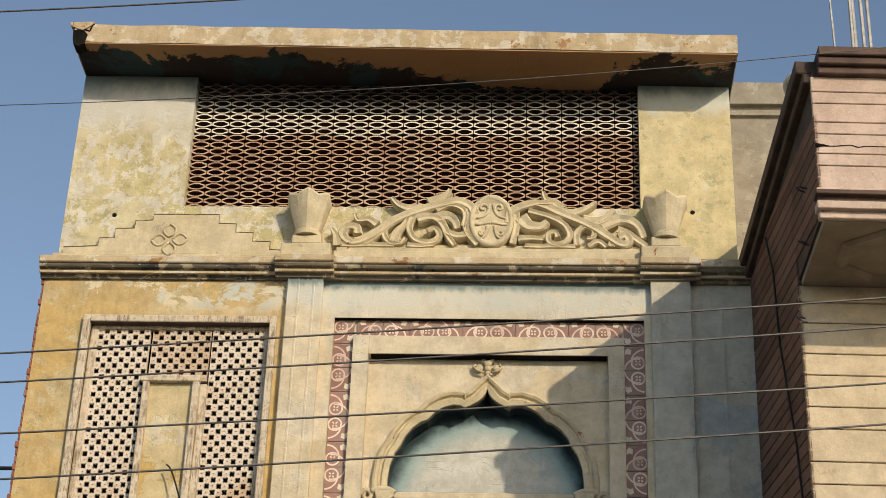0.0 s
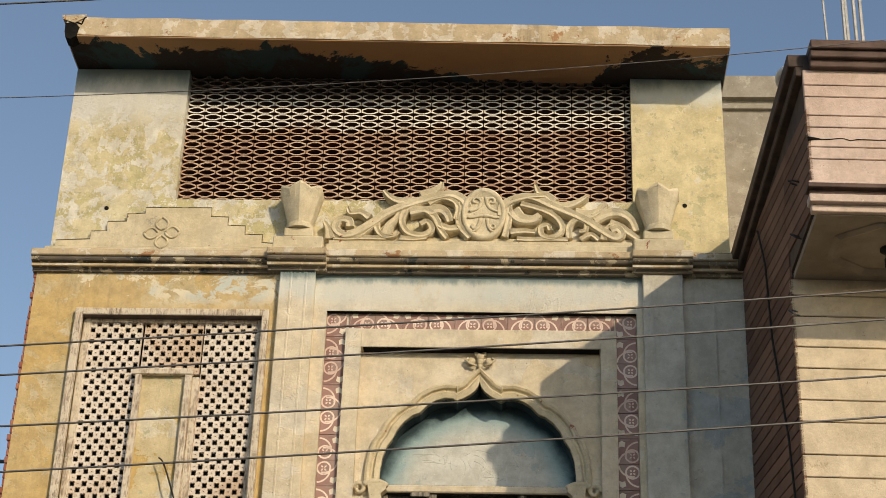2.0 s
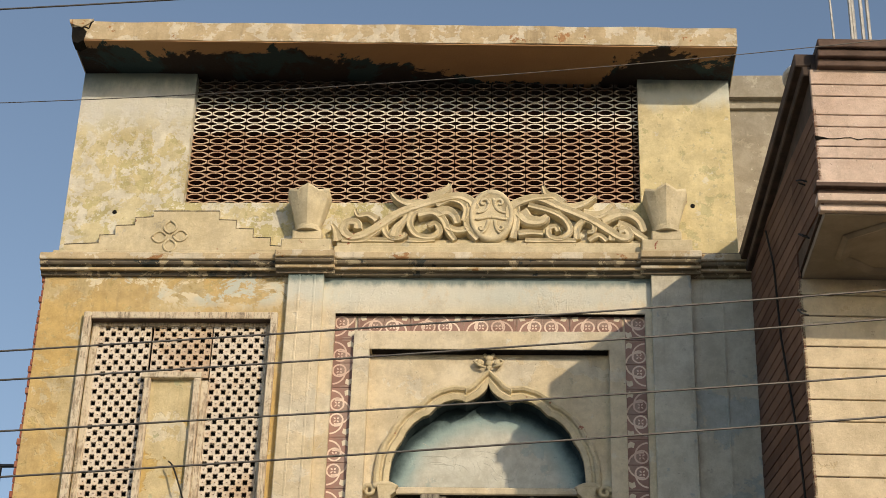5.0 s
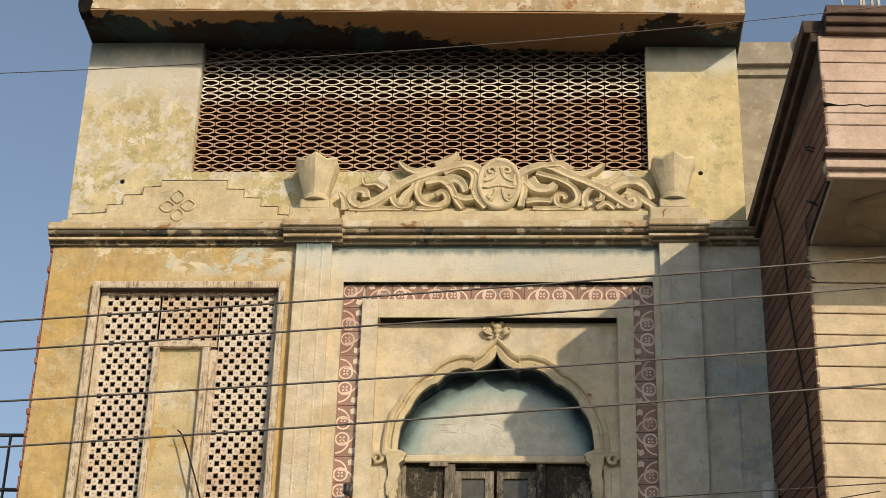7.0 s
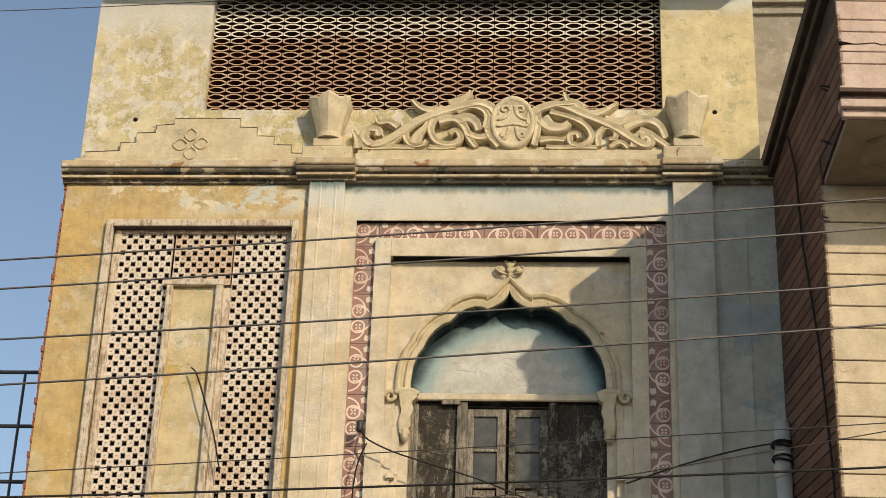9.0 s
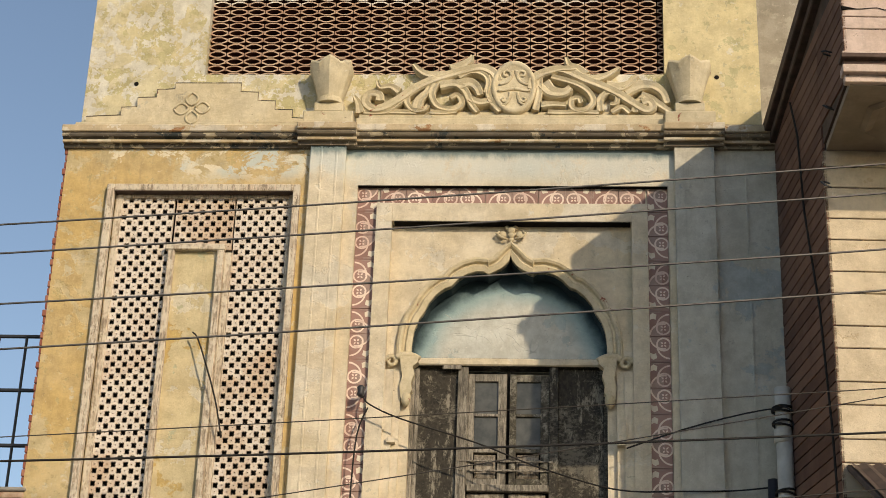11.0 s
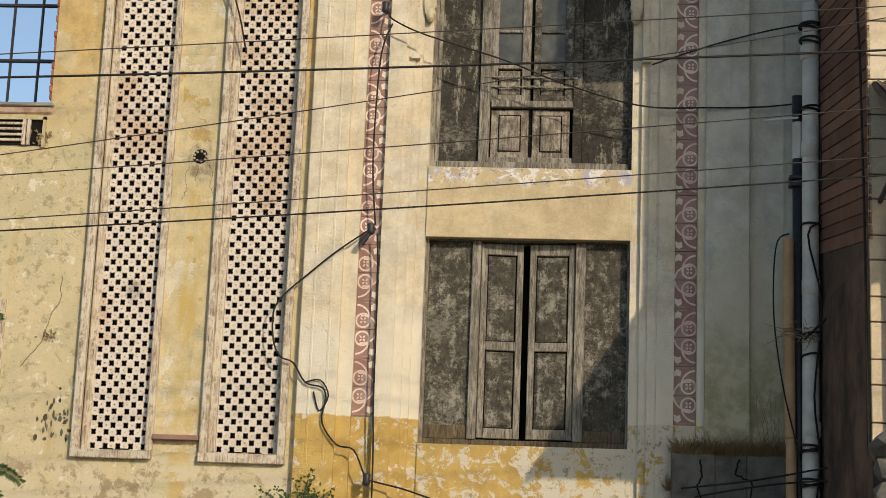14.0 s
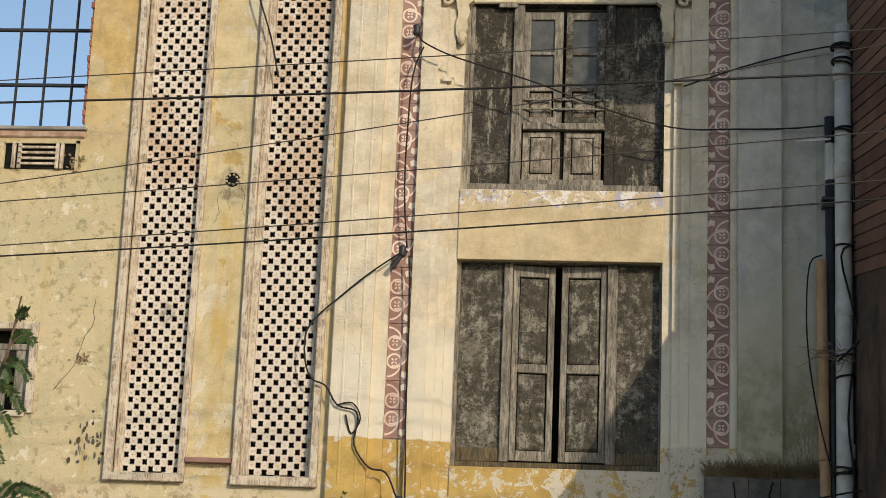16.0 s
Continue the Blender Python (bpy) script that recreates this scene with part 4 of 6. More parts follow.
lower = tagged(group_of("shuttered_window", (0, 0, 0)), "weathered four-panel shuttered window with one leaf ajar", "window")
board("jamb", -1.236, -1.188, 3.10, 4.85, 0.16, 0.30, M_WOOD_GREY, lower)
board("jamb", 0.382, 0.43, 3.10, 4.85, 0.16, 0.30, M_WOOD_GREY, lower)
board("head", -1.188, 0.382, 4.80, 4.85, 0.16, 0.30, M_WOOD_GREY, lower)
board("sill", -1.188, 0.382, 3.10, 3.22, 0.19, 0.30, M_KICK, lower)
board("side_panel", -1.188, -0.845, 3.22, 4.80, 0.21, 0.26, M_WOOD_LOW, lower)
board("side_panel", 0.055, 0.382, 3.22, 4.80, 0.21, 0.26, M_WOOD_LOW, lower)
board("kick_strip", -1.186, -0.846, 3.222, 3.33, 0.200, 0.212, M_KICK, lower)
board("kick_strip", 0.056, 0.381, 3.222, 3.31, 0.200, 0.212, M_KICK, lower)
board("mullion", -0.845, -0.775, 3.22, 4.80, 0.175, 0.28, M_WOOD_GREY, lower)
board("mullion", -0.025, 0.055, 3.22, 4.80, 0.175, 0.28, M_WOOD_GREY, lower)


def shutter_leaf(x0, x1, hinge, turn):
    """A two-panel leaf, turned by some degrees about its hinge side."""
    s = 0.05
    bm = bmesh.new()
    for a, b, z0, z1, y in ((x0, x0 + s, 3.235, 4.79, 0.20), (x1 - s, x1, 3.235, 4.79, 0.20), (x0 + s, x1 - s, 4.70, 4.79, 0.202), (x0 + s, x1 - s, 3.93, 4.00, 0.202), (x0 + s, x1 - s, 3.235, 3.315, 0.202)):
        box(bm, fx(a), fx(b), y, 0.44 - y, fz(z0), fz(z1), 0.004)
    e = part("shutter_leaf", bm, M_WOOD_GREY, lower)
    for z0, z1 in ((4.0, 4.70), (3.315, 3.93)):
        field("panel", x0 + s, x1 - s, z0, z1, 0.226, M_WOOD_LOW, e)
    h = Vector((fx(hinge), 0.24, 0))
    e.matrix_world = Matrix.Translation(h) @ Matrix.Rotation(radians(turn), 4, "Z") @ Matrix.Translation(-h)
    return e


shutter_leaf(-0.775, -0.44, -0.775, 7)
shutter_leaf(-0.385, -0.025, -0.025, -4)
# near-black sheet paints the unlit room behind both windows
slab("dark_room_back", -1.3, 0.5, 0.55, 0.6, 3.0, 7.1, M_DARK, house)

# ---- glazed tile border ----
border = structure(group_of("tile_border"), "mauve glazed tiles with pink rings and cream leaves", "tile border")


def flat_strip(bm, pts, w, y, slot):
    lo, hi = offset_line(pts, -w / 2), offset_line(pts, w / 2)
    a = [bm.verts.new((x, y, z)) for x, z in lo]
    b = [bm.verts.new((x, y, z)) for x, z in hi]
    for k in range(len(a) - 1):
        bm.faces.new((a[k], a[k + 1], b[k + 1], b[k])).material_index = slot


def flat_poly(bm, pts, y, slot):
    bm.faces.new([bm.verts.new((x, y, z)) for x, z in pts]).material_index = slot


def border_tile(w, h, side, up):
    """A tile w across and h along the run; its rings lie towards side (+1 or -1 in x) and towards its upper or lower joint (up)."""
    bm = bmesh.new()
    box(bm, -w / 2, w / 2, 0.0, 0.014, -h / 2, h / 2)
    j = up * h / 2

    def clip(p):
        return max(-w / 2 + 0.002, min(w / 2 - 0.002, p[0])), max(-h / 2 + 0.002, min(h / 2 - 0.002, p[1]))

    def arc(cx, cz, r, a0, a1, width, y, k=18):
        run = []
        for i in range(k + 1):
            a = radians(a0 + (a1 - a0) * i / k)
            p = (cx + side * r * math.cos(a), cz - up * r * math.sin(a))
            if abs(p[0]) < w / 2 - 0.001 and abs(p[1]) < h / 2 - 0.002:
                run.append(p)
            elif len(run) > 2:
                break
            else:
                run = []
        if len(run) > 2:
            flat_strip(bm, run, width, y, 1)
    cx, cz = side * 0.029, j - up * 0.071
    flat_poly(bm, [clip((side * (0.026 - 0.110 * math.cos(t)), j - up * 0.110 * math.sin(t))) for t in [math.pi * 0.5 * i / 8 for i in range(9)]] + [(side * 0.026, j - up * 0.002)], -0.0008, 3)
    arc(cx, cz, 0.0555, 0, 360, 0.0145, -0.0026, 28)
    arc(side * 0.026, j, 0.110, 78, 180, 0.0145, -0.0014)
    arc(side * 0.088, j - up * 0.085, 0.112, 88, 190, 0.0145, -0.0020)
    for k in range(4):
        a = math.pi / 4 + k * math.pi / 2
        c, s = math.cos(a), math.sin(a)
        flat_poly(bm, [(cx + c * 0.005, cz + s * 0.005), (cx + c * 0.020 - s * 0.0085, cz + s * 0.020 + c * 0.0085), (cx + c * 0.034, cz + s * 0.034),
                       (cx + c * 0.020 + s * 0.0085, cz + s * 0.020 - c * 0.0085)], -0.0032, 1)
    e = -j
    leaf = [(-0.084, 0.082), (-0.080, 0.034), (-0.058, 0.018), (-0.026, 0.034), (-0.034, 0.078), (-0.058, 0.070)]
    flat_poly(bm, [(side * x, e + up * z) for x, z in leaf], -0.0017, 2)
    flat_poly(bm, [(side * x, e + up * z) for x, z in ((-0.08, 0.003), (0.0, 0.003), (0.03, 0.010), (-0.02, 0.018), (-0.08, 0.02))], -0.0017, 3)
    return mesh_of("border_tile", bm, M_TILE, M_TILE_LINE, M_TILE_LEAF, M_TILE_DARK)


TH = 0.2305
KT = 14.045 / 14
for side, xc in ((-1, (BO0 + BI0) / 2), (1, (BO1 + BI1) / 2)):
    pair = [border_tile(0.172, TH - 0.004, side, 1), border_tile(0.172, TH - 0.004, side, -1)]
    for k in range(23):
        ob = new("border_tile", pair[k % 2])
        ob.location, ob.parent = (xc, 0.048 + 0.002 * noise.noise((k * 5.1, xc, 0)), 3.385 + TH * (k + 0.5)), border
pair = [border_tile(0.165, TH - 0.004, 1, 1), border_tile(0.165, TH - 0.004, 1, -1)]
for k in range(10):
    ob = new("border_tile", pair[k % 2])
    ob.matrix_world = pose(BI0 + 0.02 + TH * (k + 0.5), 0.048, 8.606, 0, 90, 0)
    ob.parent = border

# ---- ornaments on the cornice ----
def urn(x):
    e = tagged(group_of("plaster_urn", (x, -0.10, 9.25)), "cream plaster urn with fluted flaring sides on the cornice", "urn", "urns on the cornice")
    bm = bmesh.new()
    box(bm, -0.22, 0.22, -0.09, 0.12, -0.045, 0.075, 0.008)
    box(bm, -0.13, 0.13, -0.08, 0.12, 0.075, 0.165, 0.008)
    part("pedestal", bm, M_ORNAMENT, e)
    bm = bmesh.new()
    n = 12
    prof = [(0.125, 0.165), (0.128, 0.195), (0.112, 0.205), (0.118, 0.225), (0.150, 0.33), (0.185, 0.45), (0.212, 0.535), (0.205, 0.56), (0.16, 0.54)]
    rings = lathe(bm, prof, (0, 0, 0), n * 2)
    for ring in rings[3:8]:
        for k, v in enumerate(ring):
            flat = (1.0, 0.945, 0.93, 0.945)[(k + 2) % 4] if k % 4 != 2 else 1.0
            v.co.x *= flat
            v.co.y *= flat
    for ring in rings[6:8]:
        for k, v in enumerate(ring):
            v.co.z += (0.022, 0.0, -0.026, 0.0)[(k + 2) % 4]
    part("bowl", bm, M_ORNAMENT, e)
    return e


urn(-2.04)
urn(1.13)

crest = tagged(group_of("scroll_crest", (CX + 0.005, -0.055, 9.34)), "cream plaster crest of acanthus scrolls round an oval shield", "ornament")


def spiral(cx, cz, r0, a0, turns, sgn, k=26, grow=0.28):
    pts = []
    for i in range(k + 1):
        t = i / k
        a = radians(a0) + sgn * turns * math.tau * t
        r = r0 * (1 - (1 - grow) * t)
        pts.append((cx + r * math.cos(a), cz + r * math.sin(a)))
    return pts


def bez(*p, k=12):
    out = []
    for i in range(k + 1):
        t = i / k
        q = [Vector((*v, 0)) for v in p]
        while len(q) > 1:
            q = [a.lerp(b, t) for a, b in zip(q, q[1:])]
        out.append((q[0].x, q[0].y))
    return out


def vine(bm, pts, w0, w1, y=0.0, s=1):
    m = len(pts) - 1
    g = 1.3 if y == 0.0 else 1.0
    tube(bm, [(s * x, y, z) for x, z in pts], [g * (w0 + (w1 - w0) * i / m) for i in range(m + 1)], 6, 0.75)


def glide(pts, k=5):
    """A smooth line through pts."""
    q = [Vector((*v, 0)) for v in pts]
    out = []
    for i in range(len(q) - 1):
        a, b, c, d = q[max(i - 1, 0)], q[i], q[i + 1], q[min(i + 2, len(q) - 1)]
        for j in range(k):
            t = j / k
            v = 0.5 * (2 * b + (c - a) * t + (2 * a - 5 * b + 4 * c - d) * t * t + (3 * b - a - 3 * c + d) * t ** 3)
            out.append((v.x, v.y))
    return out + [(q[-1].x, q[-1].y)]


def ribbon(w0, w1, *pts, lift=0.0, name="scroll"):
    """A carved strap with a hollowed face, w0 wide at its start and w1 at its end."""
    run_ = glide(pts)
    m = len(run_) - 1
    unit = offset_line(run_, 1.0)
    bm = bmesh.new()
    rows = []
    for i, ((x, z), (ux, uz)) in enumerate(zip(run_, unit)):
        w = 0.54 * (w0 + (w1 - w0) * i / m) * (1 + 0.06 * noise.noise((x * 9, z * 9, 2)))
        rows.append([bm.verts.new((x + (ux - x) * w * q, y - lift, z + (uz - z) * w * q)) for q, y in
                     ((-1, 0.05), (-1, -0.022), (-0.72, -0.042), (0, -0.030), (0.72, -0.042), (1, -0.022), (1, 0.05))])
    for u, v in zip(rows, rows[1:]):
        for k in range(6):
            bm.faces.new((u[k], u[k + 1], v[k + 1], v[k]))
    bm.faces.new(rows[0])
    bm.faces.new(rows[-1][::-1])
    part(name, bm, M_ORNAMENT, crest)


# left half
ribbon(0.085, 0.075, (-0.14, 0.34), (-0.19, 0.43), (-0.30, 0.48), (-0.45, 0.45), (-0.66, 0.38), (-0.85, 0.29), (-0.99, 0.18), (-1.14, 0.08), (-1.25, 0.06), (-1.32, 0.13), (-1.28, 0.21), (-1.20, 0.20), (-1.19, 0.14), lift=0.008)
ribbon(0.065, 0.055, (-0.57, 0.40), (-0.68, 0.34), (-0.73, 0.21), (-0.67, 0.09), (-0.54, 0.06), (-0.46, 0.12), (-0.50, 0.20), (-0.56, 0.17))
ribbon(0.10, 0.035, (-0.60, 0.40), (-0.75, 0.41), (-0.84, 0.45), (-0.90, 0.52), name="horn_leaf")
ribbon(0.12, 0.03, (-0.56, 0.46), (-0.48, 0.50), (-0.40, 0.56), (-0.38, 0.61), name="horn_leaf")
ribbon(0.11, 0.03, (-0.86, 0.06), (-0.84, 0.15), (-0.78, 0.23), (-0.74, 0.32), name="drop_leaf")
ribbon(0.06, 0.04, (-0.94, 0.24), (-0.95, 0.13), (-0.89, 0.05), (-0.80, 0.05), (-0.76, 0.10))
ribbon(0.05, 0.06, (-1.12, 0.03), (-1.02, 0.12), (-0.93, 0.22))
ribbon(0.09, 0.05, (-0.66, 0.30), (-0.52, 0.32), (-0.43, 0.24), (-0.38, 0.12), (-0.32, 0.03))
ribbon(0.05, 0.05, (-0.49, 0.38), (-0.38, 0.44), (-0.27, 0.41), (-0.23, 0.33), (-0.25, 0.22), lift=0.004)
ribbon(0.12, 0.06, (-0.50, 0.30), (-0.40, 0.33), (-0.33, 0.28), (-0.30, 0.20), name="lobe")
ribbon(0.07, 0.07, (-0.40, 0.17), (-0.30, 0.13), (-0.20, 0.15))
ribbon(0.06, 0.06, (-0.19, 0.42), (-0.225, 0.30), (-0.21, 0.16), (-0.12, 0.04))
ribbon(0.08, 0.03, (-1.02, 0.24), (-1.10, 0.29), (-1.19, 0.28), (-1.22, 0.34), name="horn_leaf")
ribbon(0.06, 0.03, (-0.74, 0.03), (-0.62, 0.02), (-0.50, 0.03), name="base_leaf")
ribbon(0.06, 0.05, (-1.33, 0.03), (-1.20, 0.025), (-1.06, 0.03), (-0.86, 0.025), name="base_leaf")
ribbon(0.10, 0.03, (-1.36, 0.02), (-1.38, 0.12), (-1.42, 0.19), name="drop_leaf")
# right half
ribbon(0.085, 0.075, (0.16, 0.26), (0.17, 0.36), (0.27, 0.43), (0.42, 0.46), (0.63, 0.36), (0.88, 0.24), (1.05, 0.12), (1.16, 0.05), (1.22, 0.08), (1.19, 0.14), (1.13, 0.12), lift=0.008)
ribbon(0.06, 0.05, (0.33, 0.39), (0.52, 0.33), (0.65, 0.25), (0.70, 0.13), (0.62, 0.05), (0.52, 0.07), (0.51, 0.15), (0.57, 0.17), (0.59, 0.12))
ribbon(0.07, 0.05, (0.26, 0.42), (0.40, 0.46), (0.55, 0.47), lift=0.012)
ribbon(0.12, 0.03, (0.62, 0.40), (0.56, 0.47), (0.49, 0.51), (0.46, 0.59), name="horn_leaf")
ribbon(0.11, 0.03, (0.60, 0.37), (0.72, 0.37), (0.83, 0.41), (0.93, 0.48), name="horn_leaf")
ribbon(0.14, 0.04, (0.82, 0.28), (0.93, 0.28), (1.02, 0.32), (1.09, 0.40), name="horn_leaf")
ribbon(0.06, 0.06, (0.22, 0.40), (0.225, 0.24), (0.19, 0.05))
ribbon(0.14, 0.06, (0.26, 0.32), (0.33, 0.24), (0.44, 0.23), (0.50, 0.28), name="lobe")
ribbon(0.07, 0.05, (0.24, 0.10), (0.35, 0.11), (0.46, 0.10))
ribbon(0.06, 0.045, (0.76, 0.04), (0.76, 0.16), (0.83, 0.23), (0.91, 0.19), (0.90, 0.12), (0.85, 0.11))
ribbon(0.12, 0.06, (0.98, 0.24), (1.10, 0.30), (1.22, 0.30), (1.31, 0.23), (1.35, 0.12), name="lobe")
ribbon(0.08, 0.06, (1.12, 0.20), (1.20, 0.17), (1.29, 0.10), (1.38, 0.03))
ribbon(0.07, 0.03, (1.06, 0.03), (1.08, 0.12), (1.14, 0.20), name="drop_leaf")
ribbon(0.05, 0.05, (0.30, 0.03), (0.42, 0.025), (0.58, 0.03), (0.75, 0.025), name="base_leaf")
ribbon(0.05, 0.05, (0.86, 0.03), (0.95, 0.08), (1.02, 0.025), name="base_leaf")
bm = bmesh.new()
rings = []
for r, y in ((1.0, 0.05), (1.0, -0.03), (0.92, -0.045), (0.82, -0.04), (0.78, -0.025), (0.4, -0.034), (0.0, -0.036)):
    rings.append([bm.verts.new((0.20 * r * math.cos(k * math.tau / 28), y - 0.012, 0.278 + 0.268 * r * math.sin(k * math.tau / 28))) for k in range(28)])
for u, w in zip(rings, rings[1:]):
    for k in range(28):
        bm.faces.new((u[k], u[(k + 1) % 28], w[(k + 1) % 28], w[k]))
bmesh.ops.remove_doubles(bm, verts=bm.verts, dist=1e-5)
shield = part("shield", bm, M_ORNAMENT, crest, smooth=True)
bm = bmesh.new()
for s in (-1, 1):
    vine(bm, spiral(0.070, 0.40, 0.045, 200, 0.9, -1), 0.016, 0.011, -0.050, s)
    vine(bm, bez((0.02, 0.44), (0.02, 0.36), (0.05, 0.30), (0.13, 0.30)), 0.017, 0.012, -0.048, s)
    vine(bm, bez((0.0, 0.25), (0.05, 0.26), (0.09, 0.22), (0.14, 0.24)), 0.018, 0.011, -0.048, s)
    vine(bm, bez((0.03, 0.22), (0.04, 0.14), (0.05, 0.10), (0.10, 0.09)), 0.017, 0.011, -0.048, s)
    vine(bm, spiral(0.085, 0.15, 0.035, 160, 0.8, 1), 0.014, 0.010, -0.048, s)
part("shield_relief", bm, M_ORNAMENT, shield, smooth=True)
slab("backing_strip", -1.34, 1.32, 0.01, 0.045, 0.0, 0.05, M_ORNAMENT, crest)

finial = tagged(group_of("trefoil_finial", (CX, 0.075, 8.185)), "plaster trefoil finial over the arch point", "ornament")
bm = bmesh.new()
for dx, dz, r in ((0, 0.105, 0.036), (-0.035, 0.13, 0.022), (0.035, 0.13, 0.022), (-0.075, 0.062, 0.034), (0.075, 0.062, 0.034), (0, 0.06, 0.03), (0, 0.015, 0.022)):
    vs = bmesh.ops.create_uvsphere(bm, u_segments=12, v_segments=8, radius=r)["verts"]
    for v in vs:
        v.co = Vector((v.co.x + dx, v.co.y * 0.6, v.co.z + dz))
part("lobes", bm, M_ORNAMENT, finial, smooth=True)
bm = bmesh.new()
for s in (-1, 1):
    tube(bm, [(s * 0.03, -0.02, 0.01), (s * 0.09, -0.025, 0.03), (s * 0.125, -0.02, 0.065), (s * 0.10, -0.015, 0.085)], 0.012, 6)
part("curls", bm, M_ORNAMENT, finial, smooth=True)


def capital(x, s):
    e = tagged(group_of("arch_capital", (x, 0.06, 6.72)), "scrolled plaster bracket capital at the arch springing", "capital", "capitals of the arch")
    bm = bmesh.new()
    tube(bm, [(s * q[0], 0, q[1]) for q in spiral(0.13, 0.34, 0.055, 0, 1.2, 1)], [0.024 - 0.0004 * i for i in range(27)], 6)
    tube(bm, [(s * a, 0, b) for a, b in bez((0.09, 0.37), (0.03, 0.42), (-0.05, 0.40), (-0.10, 0.36))], [0.032] * 13, 6)
    part("scroll", bm, M_ORNAMENT, e, smooth=True)
    bm = bmesh.new()
    prism(bm, [(s * a, b) for a, b in ((0.06, 0.38), (-0.09, 0.38), (-0.10, 0.33), (-0.055, 0.29), (-0.07, 0.22), (-0.045, 0.15), (-0.055, 0.08), (-0.02, 0.02), (0.01, -0.02), (0.04, 0.02), (0.05, 0.12), (0.03, 0.2))], -0.03, 0.06)
    part("bracket", bm, M_ORNAMENT, e)
    bm = bmesh.new()
    lathe(bm, [(0.012, -0.06), (0.04, -0.02), (0.045, 0.03), (0.025, 0.07)], (s * -0.005, 0.0, 0.0), 10)
    part("drop", bm, M_ORNAMENT, e, smooth=True)


capital(-1.27, -1)
capital(CX + 0.845, 1)
for x in (-1.37, 0.515):
    ob = slab("plaster_block", x - 0.035, x + 0.035, -0.005, 0.10, 6.33, 6.55 if x > 0 else 6.37, M_CREAM)
    tagged(ob, "small cream plaster block on the jamb moulding", "block")

# red brick edge of the left bay
for k in range(46):
    z = 5.93 + k * 0.068
    ob = slab("edge_brick", LEFT - 0.024 - 0.022 * noise.noise((k * 3.7, 0, 0)), LEFT - 0.001, 0.004 + 0.01 * abs(noise.noise((0, k * 2.1, 0))), 0.12, z, z + 0.058, M_BRICK, house, 0.004)

# ---- low wing: vent, railing, window ----
vent = tagged(group_of("wall_vent", (-4.72, -0.022, 5.53)), "small broken louvred wall vent with cement slats", "vent")
# flat black sheet paints the shade of the vent opening
slab("recess_shade", -0.30, 0.30, 0.012, 0.018, 0.0, 0.215, M_DEEP_SHADE, vent)
slab("frame_side", 0.30, 0.325, -0.01, 0.05, -0.02, 0.24, M_SIDE, vent)
slab("frame_side", -0.30, 0.325, -0.01, 0.05, 0.215, 0.24, M_SIDE, vent)
for k in range(4):
    slab("slat", -0.19, 0.13, -0.012, 0.014, 0.03 + 0.047 * k, 0.05 + 0.047 * k, M_FRAME, vent, 0.003)
for x in (-0.24, -0.19, 0.13, 0.17):
    slab("upright", x, x + 0.03, -0.012, 0.014, 0.0, 0.215, M_FRAME, vent, 0.003)

railing = tagged(group_of("terrace_railing", (0, 0.4, 5.4)), "black painted iron bar railing on the terrace", "railing")
for z in (1.99, 1.49, 0.99, 0.60):
    bm = bmesh.new()
    tube(bm, [(-9, 0, z), (-4.40, 0, z)], 0.018, 6)
    part("rail", bm, M_IRON, railing)
for k in range(19):
    x = -4.64 - 0.245 * k
    bm = bmesh.new()
    tube(bm, [(x, 0, 0.0), (x, 0, 1.99)], 0.013, 6)
    part("bar", bm, M_IRON, railing)

win = tagged(group_of("small_wing_window", (-4.99, 0.0, 3.52)), "small white-framed wooden window half open in the side wing", "window")
for a, b, c, d in ((0.33, 0.40, -0.02, 0.72), (-0.40, -0.33, -0.02, 0.72), (-0.33, 0.33, 0.66, 0.72), (-0.33, 0.33, -0.05, 0.0)):
    slab("frame_bar", a, b, -0.025, 0.10, c, d, M_FRAME, win, 0.005)
slab("dark_room_back", -0.40, 0.40, 0.25, 0.27, -0.02, 0.72, M_DARK, win)
for x in (0.20, 0.0, -0.2):
    slab("shutter_board", x, x + 0.13, 0.06, 0.09, 0.02, 0.50, M_WOOD_GREY, win, 0.004)
slab("shutter_rail", -0.33, 0.33, 0.05, 0.09, 0.50, 0.55, M_WOOD_GREY, win, 0.004)

# ---- pink house on the right ----
nb = tagged(group_of("pink_house", (1.86, 0, 0)), "pink and cream plastered house with jutting upper storey, grooved sides", "house")
nb.rotation_euler = (0, 0, radians(1.94))
P0, P1, ZB, ZT = -2.11, -3.10, 7.92, 9.20
slab("side_wall", 0.012, 0.25, P0 + 0.01, -0.02, 4.3, ZT, M_TRIM, nb)
slab("side_wall", 0.0, 0.25, P0 + 0.01, -0.02, 0.0, 4.3, M_STAINED_SHADE, nb)
slab("side_wall", 0.012, 0.25, P1 + 0.01, P0 + 0.01, ZB + 0.055, ZT, M_TRIM, nb)
# slanting grooved courses of the side wall
SL = 0.168
k = 0
z = 4.75
